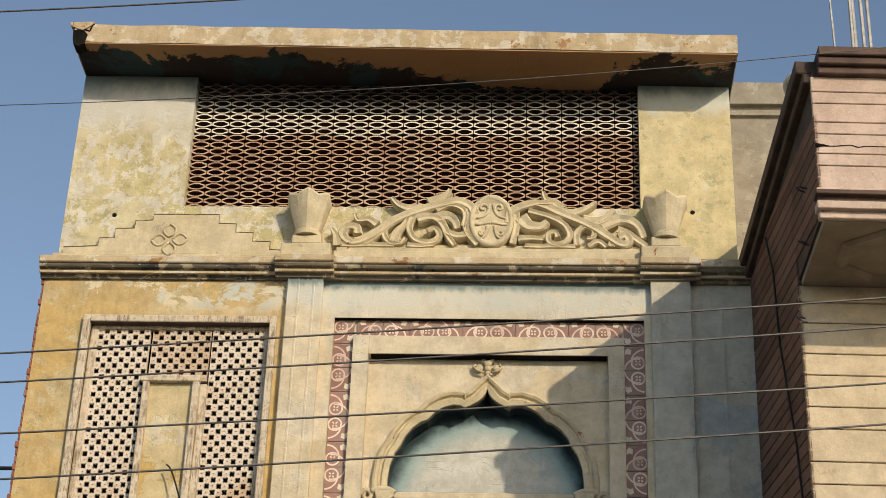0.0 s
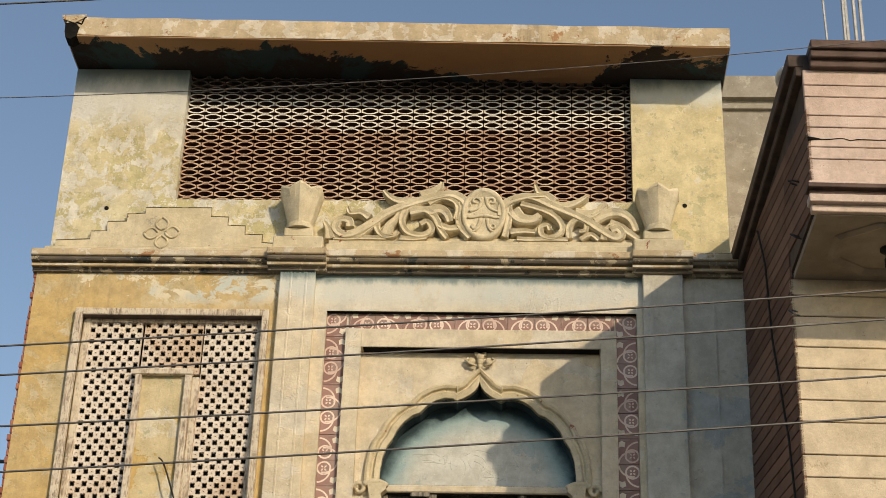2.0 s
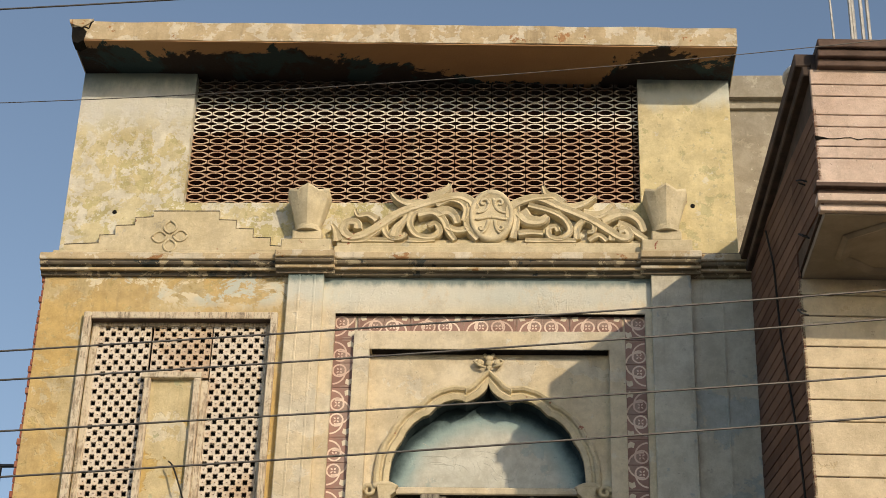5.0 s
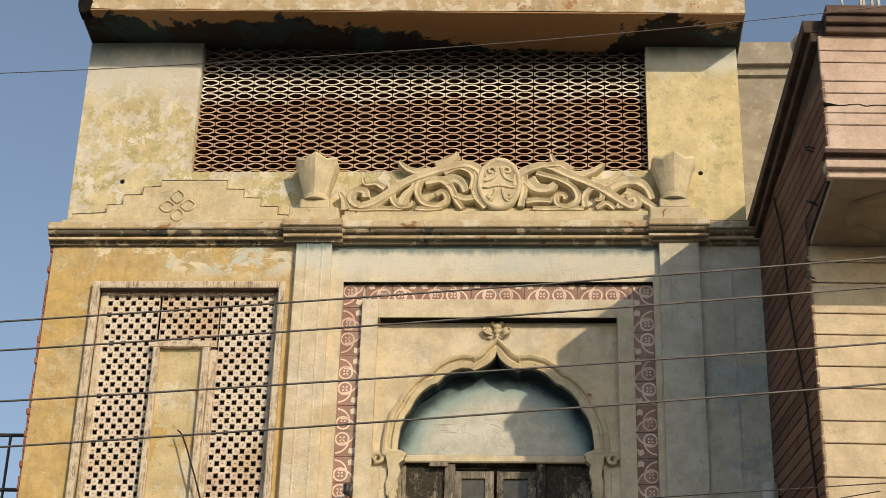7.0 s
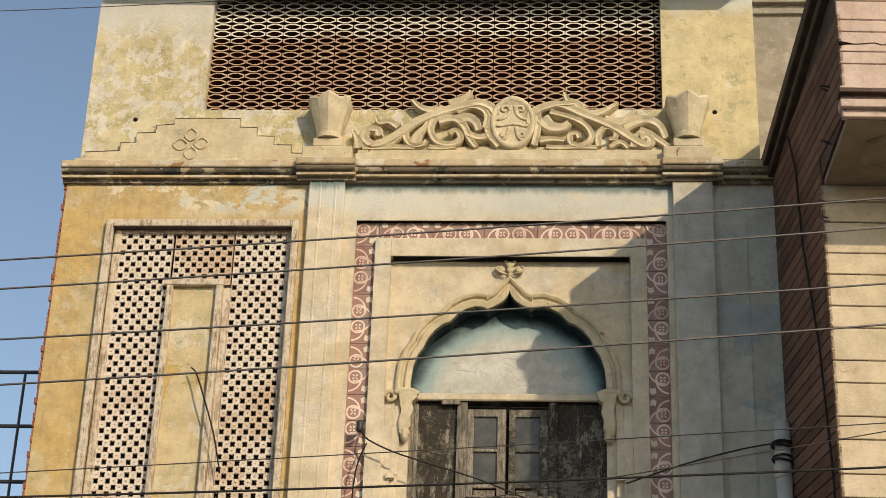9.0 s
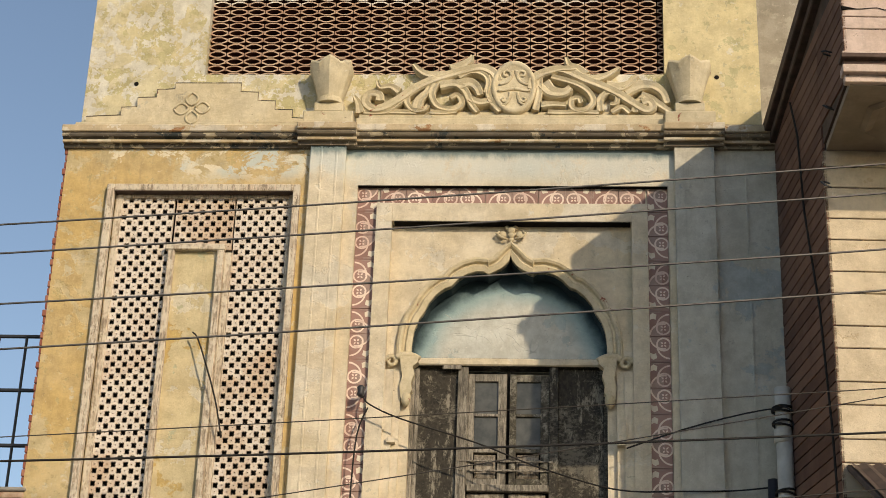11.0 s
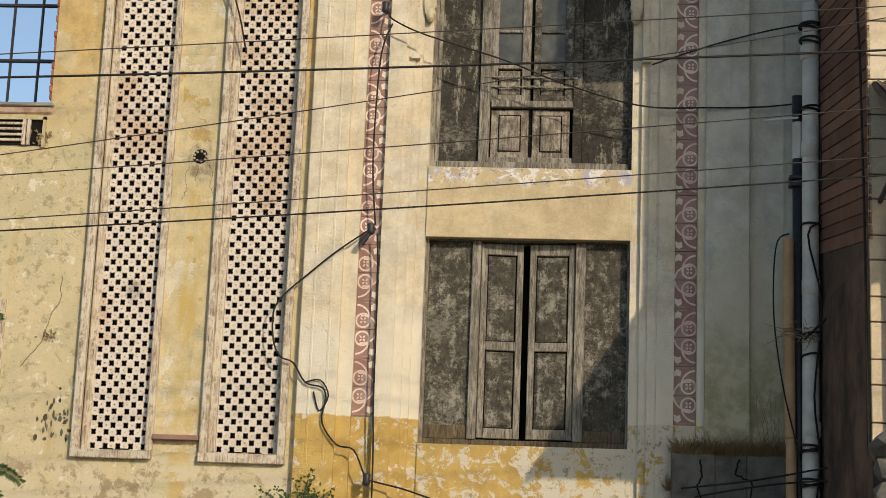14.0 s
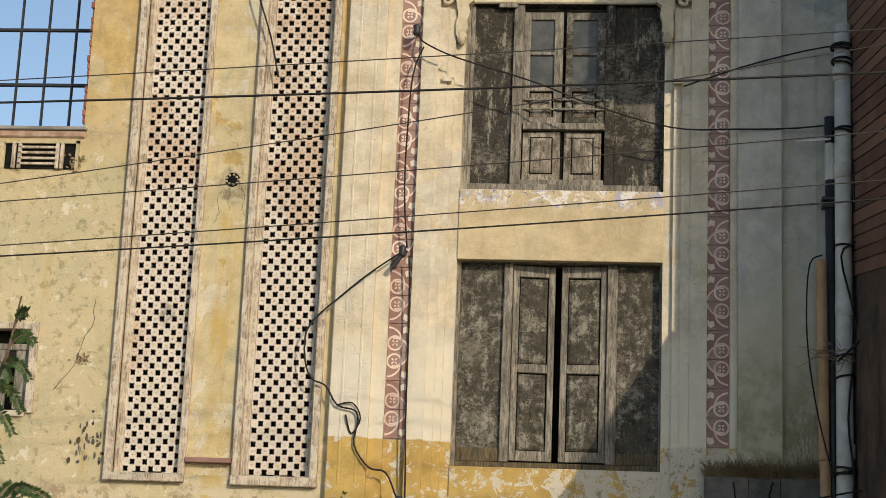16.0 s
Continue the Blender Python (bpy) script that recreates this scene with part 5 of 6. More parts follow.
while z < ZT:
    h = 0.094 if k % 2 else 0.108
    for ya, yb, lo in ((P0, -0.02, 0.0), (P1, P0, ZB)):
        za, zb = z + SL * ya, z + SL * yb
        if za < lo + 0.05 or zb + h > ZT + 0.35:
            continue
        bm = bmesh.new()
        hh = h - 0.013
        top = ZT - 0.01
        vs = [(0.0, ya, min(za, top)), (0.0, yb, min(zb, top)), (0.0, yb, min(zb + hh, top)), (0.0, ya, min(za + hh, top))]
        a = [bm.verts.new(v) for v in vs]
        b = [bm.verts.new((0.02, v[1], v[2])) for v in vs]
        bm.faces.new(a)
        for q in range(4):
            bm.faces.new((a[q], b[q], b[(q + 1) % 4], a[(q + 1) % 4]))
        part("side_course", bm, M_BROWN, nb)
    z += h
    k += 1
# front walls in horizontal courses
slab("front_wall", 0.02, 5.0, P0 + 0.03, P0 + 0.2, 0.0, ZB, M_SIDING, nb)
slab("upper_front", 0.02, 5.0, P1 + 0.03, P1 + 0.2, ZB + 0.07, ZT, M_PINK, nb)
z, k = 3.0, 0
while z < ZB - 0.05:
    h = 0.25 if k % 2 else 0.17
    slab("front_course", 0.0, 5.0, P0, P0 + 0.04, z, min(z + h - 0.010, ZB), M_SIDING, nb, 0.004)
    z += h
    k += 1
z, k = 8.16, 0
while z < ZT - 0.08:
    h = (0.20, 0.10, 0.165, 0.10, 0.16, 0.10, 0.20)[k % 7]
    slab("front_course", 0.0, 5.0, P1, P1 + 0.04, z, min(z + h - 0.008, ZT - 0.09), M_PINK, nb, 0.004)
    z += h
    k += 1
for z0, z1, o in ((7.93, 7.985, 0.0), (7.985, 8.045, 0.045), (8.045, 8.09, 0.02), (8.09, 8.125, 0.065), (8.125, 8.16, 0.03)):
    slab("belt_moulding", -0.01 - o * 0.4, 5.0, P1 - o, P1 + 0.06, z0, z1, M_PINK if o in (0.0, 0.045, 0.03) else M_TRIM_FRONT, nb, 0.004)
for z0, z1, o in ((ZT - 0.09, ZT - 0.03, 0.05), (ZT - 0.03, ZT + 0.03, 0.09), (ZT + 0.03, ZT + 0.10, 0.12)):
    slab("roof_moulding", 0.05, 5.0, P1 - o, P1 + 0.3, z0, z1, M_TRIM_FRONT, nb, 0.006)
for z0, z1, o in ((ZT - 0.13, ZT - 0.05, 0.05), (ZT - 0.05, ZT + 0.06, 0.10)):
    slab("eave_trim", -o, 0.2, P1 + 0.02, 0.9, z0, z1, M_TRIM, nb, 0.008)
slab("roof", 0.0, 5.0, P1 + 0.1, 3.0, ZT - 0.04, ZT + 0.02, M_CEMENT, nb)
# unseen parapet added behind the eave to lengthen the shadow on the front
slab("shadow_parapet", -0.025, 0.11, -2.68, -0.02, ZT + 0.02, 9.51, M_CEMENT, nb, 0.006)
# soffit with an eight-sided sunk panel and a lamp
slab("soffit", 0.03, 5.0, P1 + 0.04, P0 + 0.05, ZB, ZB + 0.05, M_SOFFIT_NB, nb)
bm = bmesh.new()
oc = [(0.30, -0.14), (0.52, -0.30), (1.25, -0.30), (1.47, -0.14), (1.47, 0.14), (1.25, 0.30), (0.52, 0.30), (0.30, 0.14)]
a = [bm.verts.new((x, (P0 + P1) / 2 + y, ZB - 0.004)) for x, y in oc]
b = [bm.verts.new((0.885 + (x - 0.885) * 1.10, (P0 + P1) / 2 + y * 1.15, ZB - 0.03)) for x, y in oc]
for q in range(8):
    bm.faces.new((a[q], a[(q + 1) % 8], b[(q + 1) % 8], b[q]))
c2 = [bm.verts.new((0.885 + (x - 0.885) * 1.16, (P0 + P1) / 2 + y * 1.24, ZB - 0.004)) for x, y in oc]
for q in range(8):
    bm.faces.new((b[q], b[(q + 1) % 8], c2[(q + 1) % 8], c2[q]))
part("soffit_panel", bm, M_SOFFIT_NB, nb)
bm = bmesh.new()
lathe(bm, [(0.06, 0.0), (0.06, -0.02), (0.025, -0.03), (0.025, -0.07), (0.035, -0.09), (0.035, -0.15), (0.02, -0.16)], (0.62, (P0 + P1) / 2, ZB), 12)
part("lamp_holder", bm, M_BLACK, nb, smooth=True)
# iron hooks and a sagging cable on the side wall
for y, z, r in ((-2.62, 8.42, 0.012), (-2.55, 8.03, 0.05), (-2.30, 7.55, 0.06)):
    bm = bmesh.new()
    tube(bm, [(0, y, z), (-0.05, y - 0.02, z + 0.005), (-0.075, y - 0.07, z - r * 0.4), (-0.05, y - 0.09, z - r), (0, y - 0.07, z - r * 1.1)], 0.007, 6)
    part("iron_hook", bm, M_IRON, nb)
bm = bmesh.new()
tube(bm, [(-0.02, -1.0, 8.95), (-0.02, -1.25, 8.5), (-0.02, -1.35, 7.8), (-0.02, -1.75, 6.8), (-0.02, -1.95, 5.8), (-0.02, -2.05, 4.6), (-0.02, -2.08, 3.0)], 0.009, 6)
part("wall_cable", bm, M_BLACK, nb)
bm = bmesh.new()
pts = [(0.0 + 0.05 * i, P1 - 0.004, 8.52 + 0.02 * noise.noise((i * 0.9, 3, 0))) for i in range(14)]
tube(bm, pts, [0.020, 0.010] + [0.0032] * 12, 5)
part("crack", bm, M_DEEP_SHADE, nb)
sack = bmesh.new()
bmesh.ops.create_icosphere(sack, subdivisions=3, radius=1.0)
for v in sack.verts:
    v.co = Vector((v.co.x * 0.17, v.co.y * 0.2, max(v.co.z, -0.3) * 0.07)) + Vector((1, 1, 1)) * 0.02 * noise.noise(v.co * 2)
ob = part("plastic_sack", sack, M_SACK, None, smooth=True)
ob.location = (1.99, -2.75, ZT + 0.08)
tagged(ob, "crumpled white plastic sack lying on the roof edge", "sack")
for k, (x, y, lean) in enumerate(((3.03, 0.5, 0.01), (3.08, 0.5, 0.0), (3.16, 0.5, 0.0), (3.21, 0.5, 0.005), (2.92, 0.5, -0.02))):
    bm = bmesh.new()
    tube(bm, [(x, y, ZT - 0.02), (x + lean, y, ZT + 1.2), (x + lean * 3, y, ZT + 3.6)], 0.019 if k < 4 else 0.012, 6)
    tagged(part("rebar_rod", bm, M_ROD, None), "bare steel reinforcing rod rising from the roof", "rod", "rods on the roof")

# sloping tin awning on the pink house
awning = tagged(group_of("tin_awning", (1.98, P0 - 0.02, 5.50)), "dark rusty corrugated tin awning on the pink house", "awning")
bm = bmesh.new()
for i in range(60):
    x0, x1 = i * 0.05, (i + 1) * 0.05
    w0, w1 = 0.012 * math.cos(i * math.pi), 0.012 * math.cos((i + 1) * math.pi)
    f = [bm.verts.new(p) for p in ((x0, 0, w0), (x1, 0, w1), (x1, -1.35, w1 - 0.70), (x0, -1.35, w0 - 0.70))]
    bm.faces.new(f)
bmesh.ops.remove_doubles(bm, verts=bm.verts, dist=1e-4)
sheet = part("tin_sheet", bm, M_TRIM, awning)
bm = bmesh.new()
tube(bm, [(0.0, 0, -0.03), (0.0, -1.35, -0.73)], 0.025, 6)
part("edge_rail", bm, M_TRIM, awning)
bm = bmesh.new()
tube(bm, [(0.02, 0, -0.85), (0.02, -1.25, -0.70)], 0.018, 6)
part("strut", bm, M_IRON, awning)
sign = slab("sign_board", 2.06, 3.2, P0 - 0.10, P0 - 0.02, 3.0, 4.55, M_SIGN, None, 0.01)
tagged(sign, "faded red and pink painted board under the awning", "board")

# ---- pipes and poles by the right bay ----
pipe = tagged(group_of("drain_pipe", (1.79, -0.2, 0)), "grey-white plastic drain pipe strapped with wires", "pipe")
bm = bmesh.new()
tube(bm, [(-0.02, 0, 0), (-0.01, 0, 2.9), (0.0, 0, 5.0), (0.012, 0, 6.76)], 0.066, 18)
part("pipe_run", bm, M_PVC, pipe, smooth=True)
for z in (3.35, 4.45, 5.55, 6.35):
    bm = bmesh.new()
    lathe(bm, [(0.0665, z - 0.06), (0.0715, z - 0.055), (0.0715, z + 0.05), (0.0665, z + 0.06)], (0.0, 0, 0), 18)
    part("socket", bm, M_PVC, pipe, smooth=True)
random.seed(7)
for z, turns, r in ((6.55, 3, 0.08), (6.43, 2, 0.078), (5.86, 2, 0.078), (4.92, 1.5, 0.078), (3.18, 3, 0.085), (2.92, 3, 0.085), (3.9, 1.2, 0.076), (4.06, 1.4, 0.08)):
    bm = bmesh.new()
    pts = []
    for i in range(int(turns * 14)):
        a = i * math.tau / 14
        pts.append((0.0 + r * math.cos(a), r * math.sin(a), z + 0.02 * math.sin(a * 0.7 + z) + 0.012 * i / 14))
    tube(bm, pts, 0.009, 5)
    part("wire_tie", bm, M_BLACK, pipe)

bamboo = tagged(group_of("bamboo_pole", (1.63, -0.18, 0)), "tan bamboo pole leaning against the pipe", "pole")
for k in range(6):
    z0, z1 = k * 0.82, min(k * 0.82 + 0.80, 4.82)
    bm = bmesh.new()
    lathe(bm, [(0.046, z0), (0.042, z0 + 0.03), (0.041, z1 - 0.03), (0.046, z1), (0.044, z1 + 0.015)], (0.03 - 0.008 * k, 0, 0), 12)
    part("internode", bm, M_BAMBOO, bamboo, smooth=True)
post = tagged(group_of("service_post", (1.705, -0.11, 0)), "black tarred iron service post with flaking white paint", "post")
bm = bmesh.new()
tube(bm, [(0, 0, 0), (0, 0, 6.02)], 0.042, 10)
part("post_tube", bm, M_IRON, post, smooth=True)
bm = bmesh.new()
lathe(bm, [(0.043, 5.50), (0.0435, 5.56), (0.0435, 5.72), (0.043, 5.80)], (0, 0, 0), 10)
part("paint_patch", bm, M_PVC, post)
for z in (5.27, 5.33):
    bm = bmesh.new()
    box(bm, -0.07, 0.06, -0.05, 0.05, z, z + 0.03, 0.005)
    part("clamp", bm, M_IRON, post)
bm = bmesh.new()
tube(bm, [(0.0, -0.04, 5.83), (-0.12, -0.05, 5.815), (-0.27, -0.05, 5.80)], [0.009, 0.011, 0.005], 6)
part("insulator", bm, M_SACK, post)

# ---- overhead lines ----
def line(name, a, b, r, mat, sag, label, cat="cable", far=2.6):
    """A line strung across the street through a and b and on beyond them."""
    a, b = Vector(a), Vector(b)
    m, d = (a + b) / 2, (b - a) / 2
    bm = bmesh.new()
    pts = []
    for i in range(41):
        t = -far + 2 * far * i / 40
        p = m + d * t
        p.z += sag * (t * t - 1)
        pts.append(p)
    tube(bm, pts, r, 6)
    return tagged(part(name, bm, mat, None), label, cat, "overhead lines")


STRAND = "grey twisted steel strand strung across the street"
for za, zb in ((5.91, 6.31), (5.73, 6.13), (5.42, 5.79), (5.15, 5.55)):
    line("overhead_strand", (-2.95, -5, za), (1.92, -5, zb), 0.0062, M_STEEL, 0.012, STRAND)
line("overhead_strand", (-3.36, -5, 8.27), (-1.95, -5, 8.36), 0.0062, M_STEEL, 0.002, STRAND, far=6)
line("thin_wire", (-3.26, -5, 7.57), (1.65, -5, 7.96), 0.0030, M_STEEL, 0.05, "thin grey wire strung past the attic", "wire")
line("service_cable", (-3.12, -5, 4.50), (1.54, -5, 4.72), 0.0065, M_BLACK, 0.012, "black sheathed service cable across the street")
for a, b in (((-3.13, -5, 4.63), (1.55, -5, 4.96)), ((-3.07, -5, 3.96), (1.06, -5, 4.36)), ((-3.05, -5, 3.72), (1.53, -5, 4.15)), ((-3.08, -5, 4.07), (-0.4, -5, 4.53))):
    line("thin_wire", a, b, 0.0032, M_WIRE, 0.006, "thin dark wire strung across the street", "wire")
line("service_cable", (-3.04, -5, 3.66), (1.53, -5, 4.05), 0.0045, M_BLACK, 0.012, "thin black service cable across the street")


def run(name, pts, r, label, mat=M_BLACK):
    """A loose cable through pts, smoothed."""
    pts = [Vector(p) for p in pts]
    out = []
    for i in range(len(pts) - 1):
        p0, p1, p2, p3 = pts[max(i - 1, 0)], pts[i], pts[i + 1], pts[min(i + 2, len(pts) - 1)]
        for k in range(4):
            t = k / 4
            out.append(0.5 * ((2 * p1) + (p2 - p0) * t + (2 * p0 - 5 * p1 + 4 * p2 - p3) * t * t + (3 * p1 - p0 - 3 * p2 + p3) * t ** 3))
    bm = bmesh.new()
    tube(bm, out + [pts[-1]], r, 6)
    return tagged(part(name, bm, mat, None, smooth=True), label, "cable")


run("loose_cable", [(-1.61, -0.02, 6.71), (-1.54, -0.12, 6.61), (-1.28, -0.12, 6.49), (-0.65, -0.12, 6.29), (-0.17, -0.12, 6.10), (0.45, -0.12, 5.92), (0.96, -0.12, 5.91), (1.65, -0.08, 5.96), (2.4, -0.5, 6.02)], 0.007,
    "black cable looped from a wall hook past the window")
run("loose_cable", [(-1.56, -0.10, 6.59), (-1.64, -0.09, 6.35), (-1.67, -0.06, 5.82), (-1.67, -0.05, 5.35), (-1.63, -0.05, 4.91)], 0.007, "black cable hanging down over the tile border")
run("loose_cable", [(-1.67, -0.06, 4.87), (-1.93, -0.1, 4.67), (-2.17, -0.1, 4.46), (-2.32, -0.1, 4.32), (-2.40, -0.1, 4.18), (-2.39, -0.1, 3.95), (-2.33, -0.1, 3.82), (-2.22, -0.1, 3.77), (-2.12, -0.1, 3.62), (-1.98, -0.1, 3.58),
                    (-1.95, -0.1, 3.49), (-1.97, -0.1, 3.31), (-1.85, -0.1, 3.14), (-1.71, -0.1, 3.10), (-1.62, -0.08, 2.91), (-1.57, -0.08, 2.87), (-1.31, -0.1, 2.81), (-1.04, -0.1, 2.73), (-0.5, -0.1, 2.6)], 0.007, "slack black cable drooping across the pilaster")
run("loose_cable", [(-1.61, -0.06, 4.84), (-1.59, -0.05, 4.42), (-1.58, -0.05, 3.52), (-1.56, -0.05, 2.87), (-1.56, -0.05, 1.2)], 0.007, "straight black cable down the border edge")
run("loose_cable", [(-2.12, -0.1, 3.62), (-2.0, -0.09, 3.64), (-1.93, -0.1, 3.52), (-2.0, -0.08, 3.40), (-2.05, -0.09, 3.55)], 0.006, "thin looped wire on the pilaster")
run("loose_wire", [(-3.08, -0.06, 7.26), (-3.03, -0.08, 7.2), (-2.95, -0.1, 7.0), (-2.83, -0.1, 6.65), (-2.76, -0.06, 6.33)], 0.007, "thin black wire dangling over the lattice panel")
run("loose_cable", [(0.55, -0.1, 6.27), (1.18, -0.1, 6.49), (1.80, -0.12, 6.62), (1.97, -0.3, 6.42), (2.14, -0.6, 6.31), (2.45, -1.0, 6.0)], 0.007, "black cable tied to the drain pipe top")
run("loose_cable", [(1.80, -0.28, 6.58), (1.95, -0.35, 6.46), (2.10, -0.5, 6.33), (2.3, -0.9, 6.12)], 0.007, "second black cable tied to the drain pipe")
run("loose_cable", [(1.86, -0.28, 6.45), (1.90, -0.28, 6.1), (1.86, -0.28, 5.4), (1.89, -0.28, 5.0), (1.76, -0.28, 4.85), (1.86, -0.28, 4.3), (1.80, -0.28, 3.6), (1.84, -0.28, 3.1), (1.78, -0.28, 2.6)], 0.008, "black wire winding down the drain pipe")
run("loose_cable", [(1.62, -0.26, 4.86), (1.53, -0.24, 4.80), (1.50, -0.24, 4.5), (1.51, -0.24, 4.1), (1.58, -0.26, 3.6), (1.70, -0.27, 3.1)], 0.006, "black wire beside the bamboo pole")
run("loose_cable", [(0.8, -0.36, 2.86), (1.3, -0.36, 2.93), (1.75, -0.36, 3.02), (2.2, -0.8, 3.1), (2.6, -1.4, 3.35)], 0.007, "black cable crossing below the ledge")
run("loose_cable", [(0.9, -0.36, 2.80), (1.3, -0.36, 2.88), (1.75, -0.36, 2.94), (2.3, -0.8, 2.92)], 0.007, "black cable crossing below the ledge")
run("loose_cable", [(1.72, -0.30, 4.02), (1.95, -0.5, 4.25), (2.2, -1.0, 4.6)], 0.009, "black twig-like wire behind the pipe")
run("loose_cable", [(2.02, -1.6, 6.9), (2.0, -1.7, 5.9), (2.0, -1.8, 4.9), (2.02, -1.75, 4.1)], 0.007, "black cable hanging beside the side wall")
run("loose_cable", [(1.92, -0.6, 5.75), (2.0, -1.0, 5.2), (2.06, -1.6, 4.6)], 0.007, "thin black wire slung before the side wall")
run("loose_cable", [(2.06, -1.6, 5.6), (1.98, -1.0, 4.9), (1.92, -0.5, 4.5)], 0.007, "thin black wire slung before the side wall")

for x, z, name in ((-1.625, 6.74, "wall_hook"), (-1.66, 4.87, "wall_hook"), (-1.60, 2.88, "wall_hook")):
    e = tagged(group_of(name, (x, 0.0, z)), "rusty iron wall hook holding cables", "hook", "cable hooks")
    bm = bmesh.new()
    tube(bm, [(0, 0.06, 0), (0, -0.08, 0.01)], 0.014, 8)
    part("stem", bm, M_IRON, e)
    bm = bmesh.new()
    lathe(bm, [(0.02, -0.05), (0.034, -0.03), (0.026, 0.0), (0.034, 0.03), (0.02, 0.045)], (0, -0.09, 0), 10)
    part("insulator", bm, M_IRON, e, smooth=True)
bm = bmesh.new()
tube(bm, [(-1.74, -0.09, 4.74), (-1.63, -0.09, 4.88)], 0.022, 8)
tagged(part("cable_clamp", bm, M_IRON, None), "dark iron cable clamp at the border", "clamp")

# ---- ledge with dry grass ----
ledge = structure(group_of("ledge"), "cracked grey cement ledge with dry grass on top", "ledge")
x = 0.74
for w in (0.33, 0.24, 0.30, 0.28):
    slab("ledge_block", x, x + w - 0.003, -0.125 + 0.012 * noise.noise((x * 5, 0, 0)), -0.001, 0.0, 3.145 + 0.01 * noise.noise((x * 9, 1, 0)), M_LEDGE, ledge, 0.004)
    x += w
random.seed(11)


def blades(bm, x0, x1, y0, y1, z, n, l0, l1, spread):
    for _ in range(n):
        p = Vector((random.uniform(x0, x1), random.uniform(y0, y1), z))
        l = random.uniform(l0, l1)
        d = Vector((random.gauss(0, spread), random.gauss(-0.15, spread), 1.0)).normalized()
        side = Vector((random.uniform(-1, 1), random.uniform(-1, 1), 0)).normalized() * random.uniform(0.002, 0.0045)
        q = p + d * l * 0.6
        e = p + d * l + Vector((d.x * 0.5 * l, d.y * 0.5 * l, -random.uniform(0, 0.35) * l))
        a, b = bm.verts.new(p - side), bm.verts.new(p + side)
        c, f = bm.verts.new(q - side * 0.8), bm.verts.new(q + side * 0.8)
        t = bm.verts.new(e)
        bm.faces.new((a, b, f, c))
        bm.faces.new((c, f, t))


bm = bmesh.new()
blades(bm, 0.76, 1.86, -0.12, -0.01, 3.135, 3400, 0.05, 0.20, 0.6)
blades(bm, 0.85, 1.86, -0.12, -0.01, 3.135, 420, 0.12, 0.28, 0.5)
blades(bm, 0.70, 0.80, -0.08, -0.02, 2.87, 200, 0.05, 0.2, 0.6)
tagged(part("dry_grass", bm, M_STALK, None), "dry brown grass and weeds growing on the ledge", "grass", kind="stuff")

# broken masonry below the side wall of the pink house
random.seed(5)
for k in range(9):
    bm = bmesh.new()
    bmesh.ops.create_icosphere(bm, subdivisions=2, radius=1.0)
    sx, sy, sz = random.uniform(0.10, 0.18), random.uniform(0.1, 0.16), random.uniform(0.08, 0.14)
    for v in bm.verts:
        v.co = Vector((v.co.x * sx, v.co.y * sy, v.co.z * sz)) * (1 + 0.35 * noise.noise(v.co * 1.7 + Vector((k * 7, 0, 0))))
    ob = part("rubble_stone", bm, M_LEDGE, None)
    ob.location = (2.02 + (k % 3) * 0.2, -2.40 - 0.02 * (k % 2), 2.66 + (k // 3) * 0.16)
    ob.rotation_euler = (0, random.uniform(-0.4, 0.4), random.uniform(0, 3))
    tagged(ob, "grey broken masonry lump heaped by the pipe", "stone", "heap of broken masonry")
slab_ob = structure(slab("rubble_wall", 1.90, 4.0, -2.72, -2.18, 0.0, 2.62, M_LEDGE, None, 0.02), "low grey cement wall by the side house", "wall")

# ---- plants ----
def leafy(bm, p, d, l, w):
    """One small folded leaf."""
    d = d.normalized()
    s = d.cross(Vector((0.2, 1, 0.3))).normalized() * w
    up = Vector((0, -0.3, 0.1)) * w
    a, m1, m2, e = bm.verts.new(p), bm.verts.new(p + d * l * 0.5 + s + up), bm.verts.new(p + d * l * 0.5 - s + up), bm.verts.new(p + d * l)
    bm.faces.new((a, m1, e))
    bm.faces.new((a, e, m2))


def fern(stem, bm, base, tip, droop, pairs, leaf):
    """A feathery frond from base to tip."""
    base, tip = Vector(base), Vector(tip)
    pts = []
    for i in range(9):
        t = i / 8
        q = base.lerp(tip, t)
        q.z += droop * 4 * t * (1 - t)
        pts.append(q)
    tube(stem, pts, [0.006 - 0.0005 * i for i in range(9)], 4)
    for i in range(pairs):
        t = 0.15 + 0.85 * i / pairs
        k = min(int(t * 8), 7)
        p = pts[k].lerp(pts[k + 1], t * 8 - k)
        d = (pts[k + 1] - pts[k]).normalized()
        for s in (-1, 1):
            side = Vector((-d.z, -0.2, d.x)) * s
            leafy(bm, p, side + d * 0.45 + Vector((0, random.uniform(-0.5, 0.3), random.uniform(-0.5, 0.1))), leaf * (1 - 0.5 * abs(t - 0.5)) * random.uniform(0.75, 1.15), leaf * 0.17)


random.seed(21)
tree = tagged(group_of("feathery_shrub", (-4.6, -1.5, 0)), "green feathery-leaved shrub in front of the side wing", "shrub")
stem, crown = bmesh.new(), bmesh.new()
tube(stem, [(-0.3, 0, 0), (-0.25, 0, 1.2), (-0.15, 0, 2.3), (0.12, 0.02, 3.2), (0.28, 0, 3.75), (0.34, 0, 4.15)], [0.05, 0.045, 0.035, 0.022, 0.012, 0.006], 7)
tube(stem, [(-0.15, 0, 2.3), (0.15, 0.05, 2.55), (0.42, 0.05, 2.72)], [0.03, 0.016, 0.008], 6)
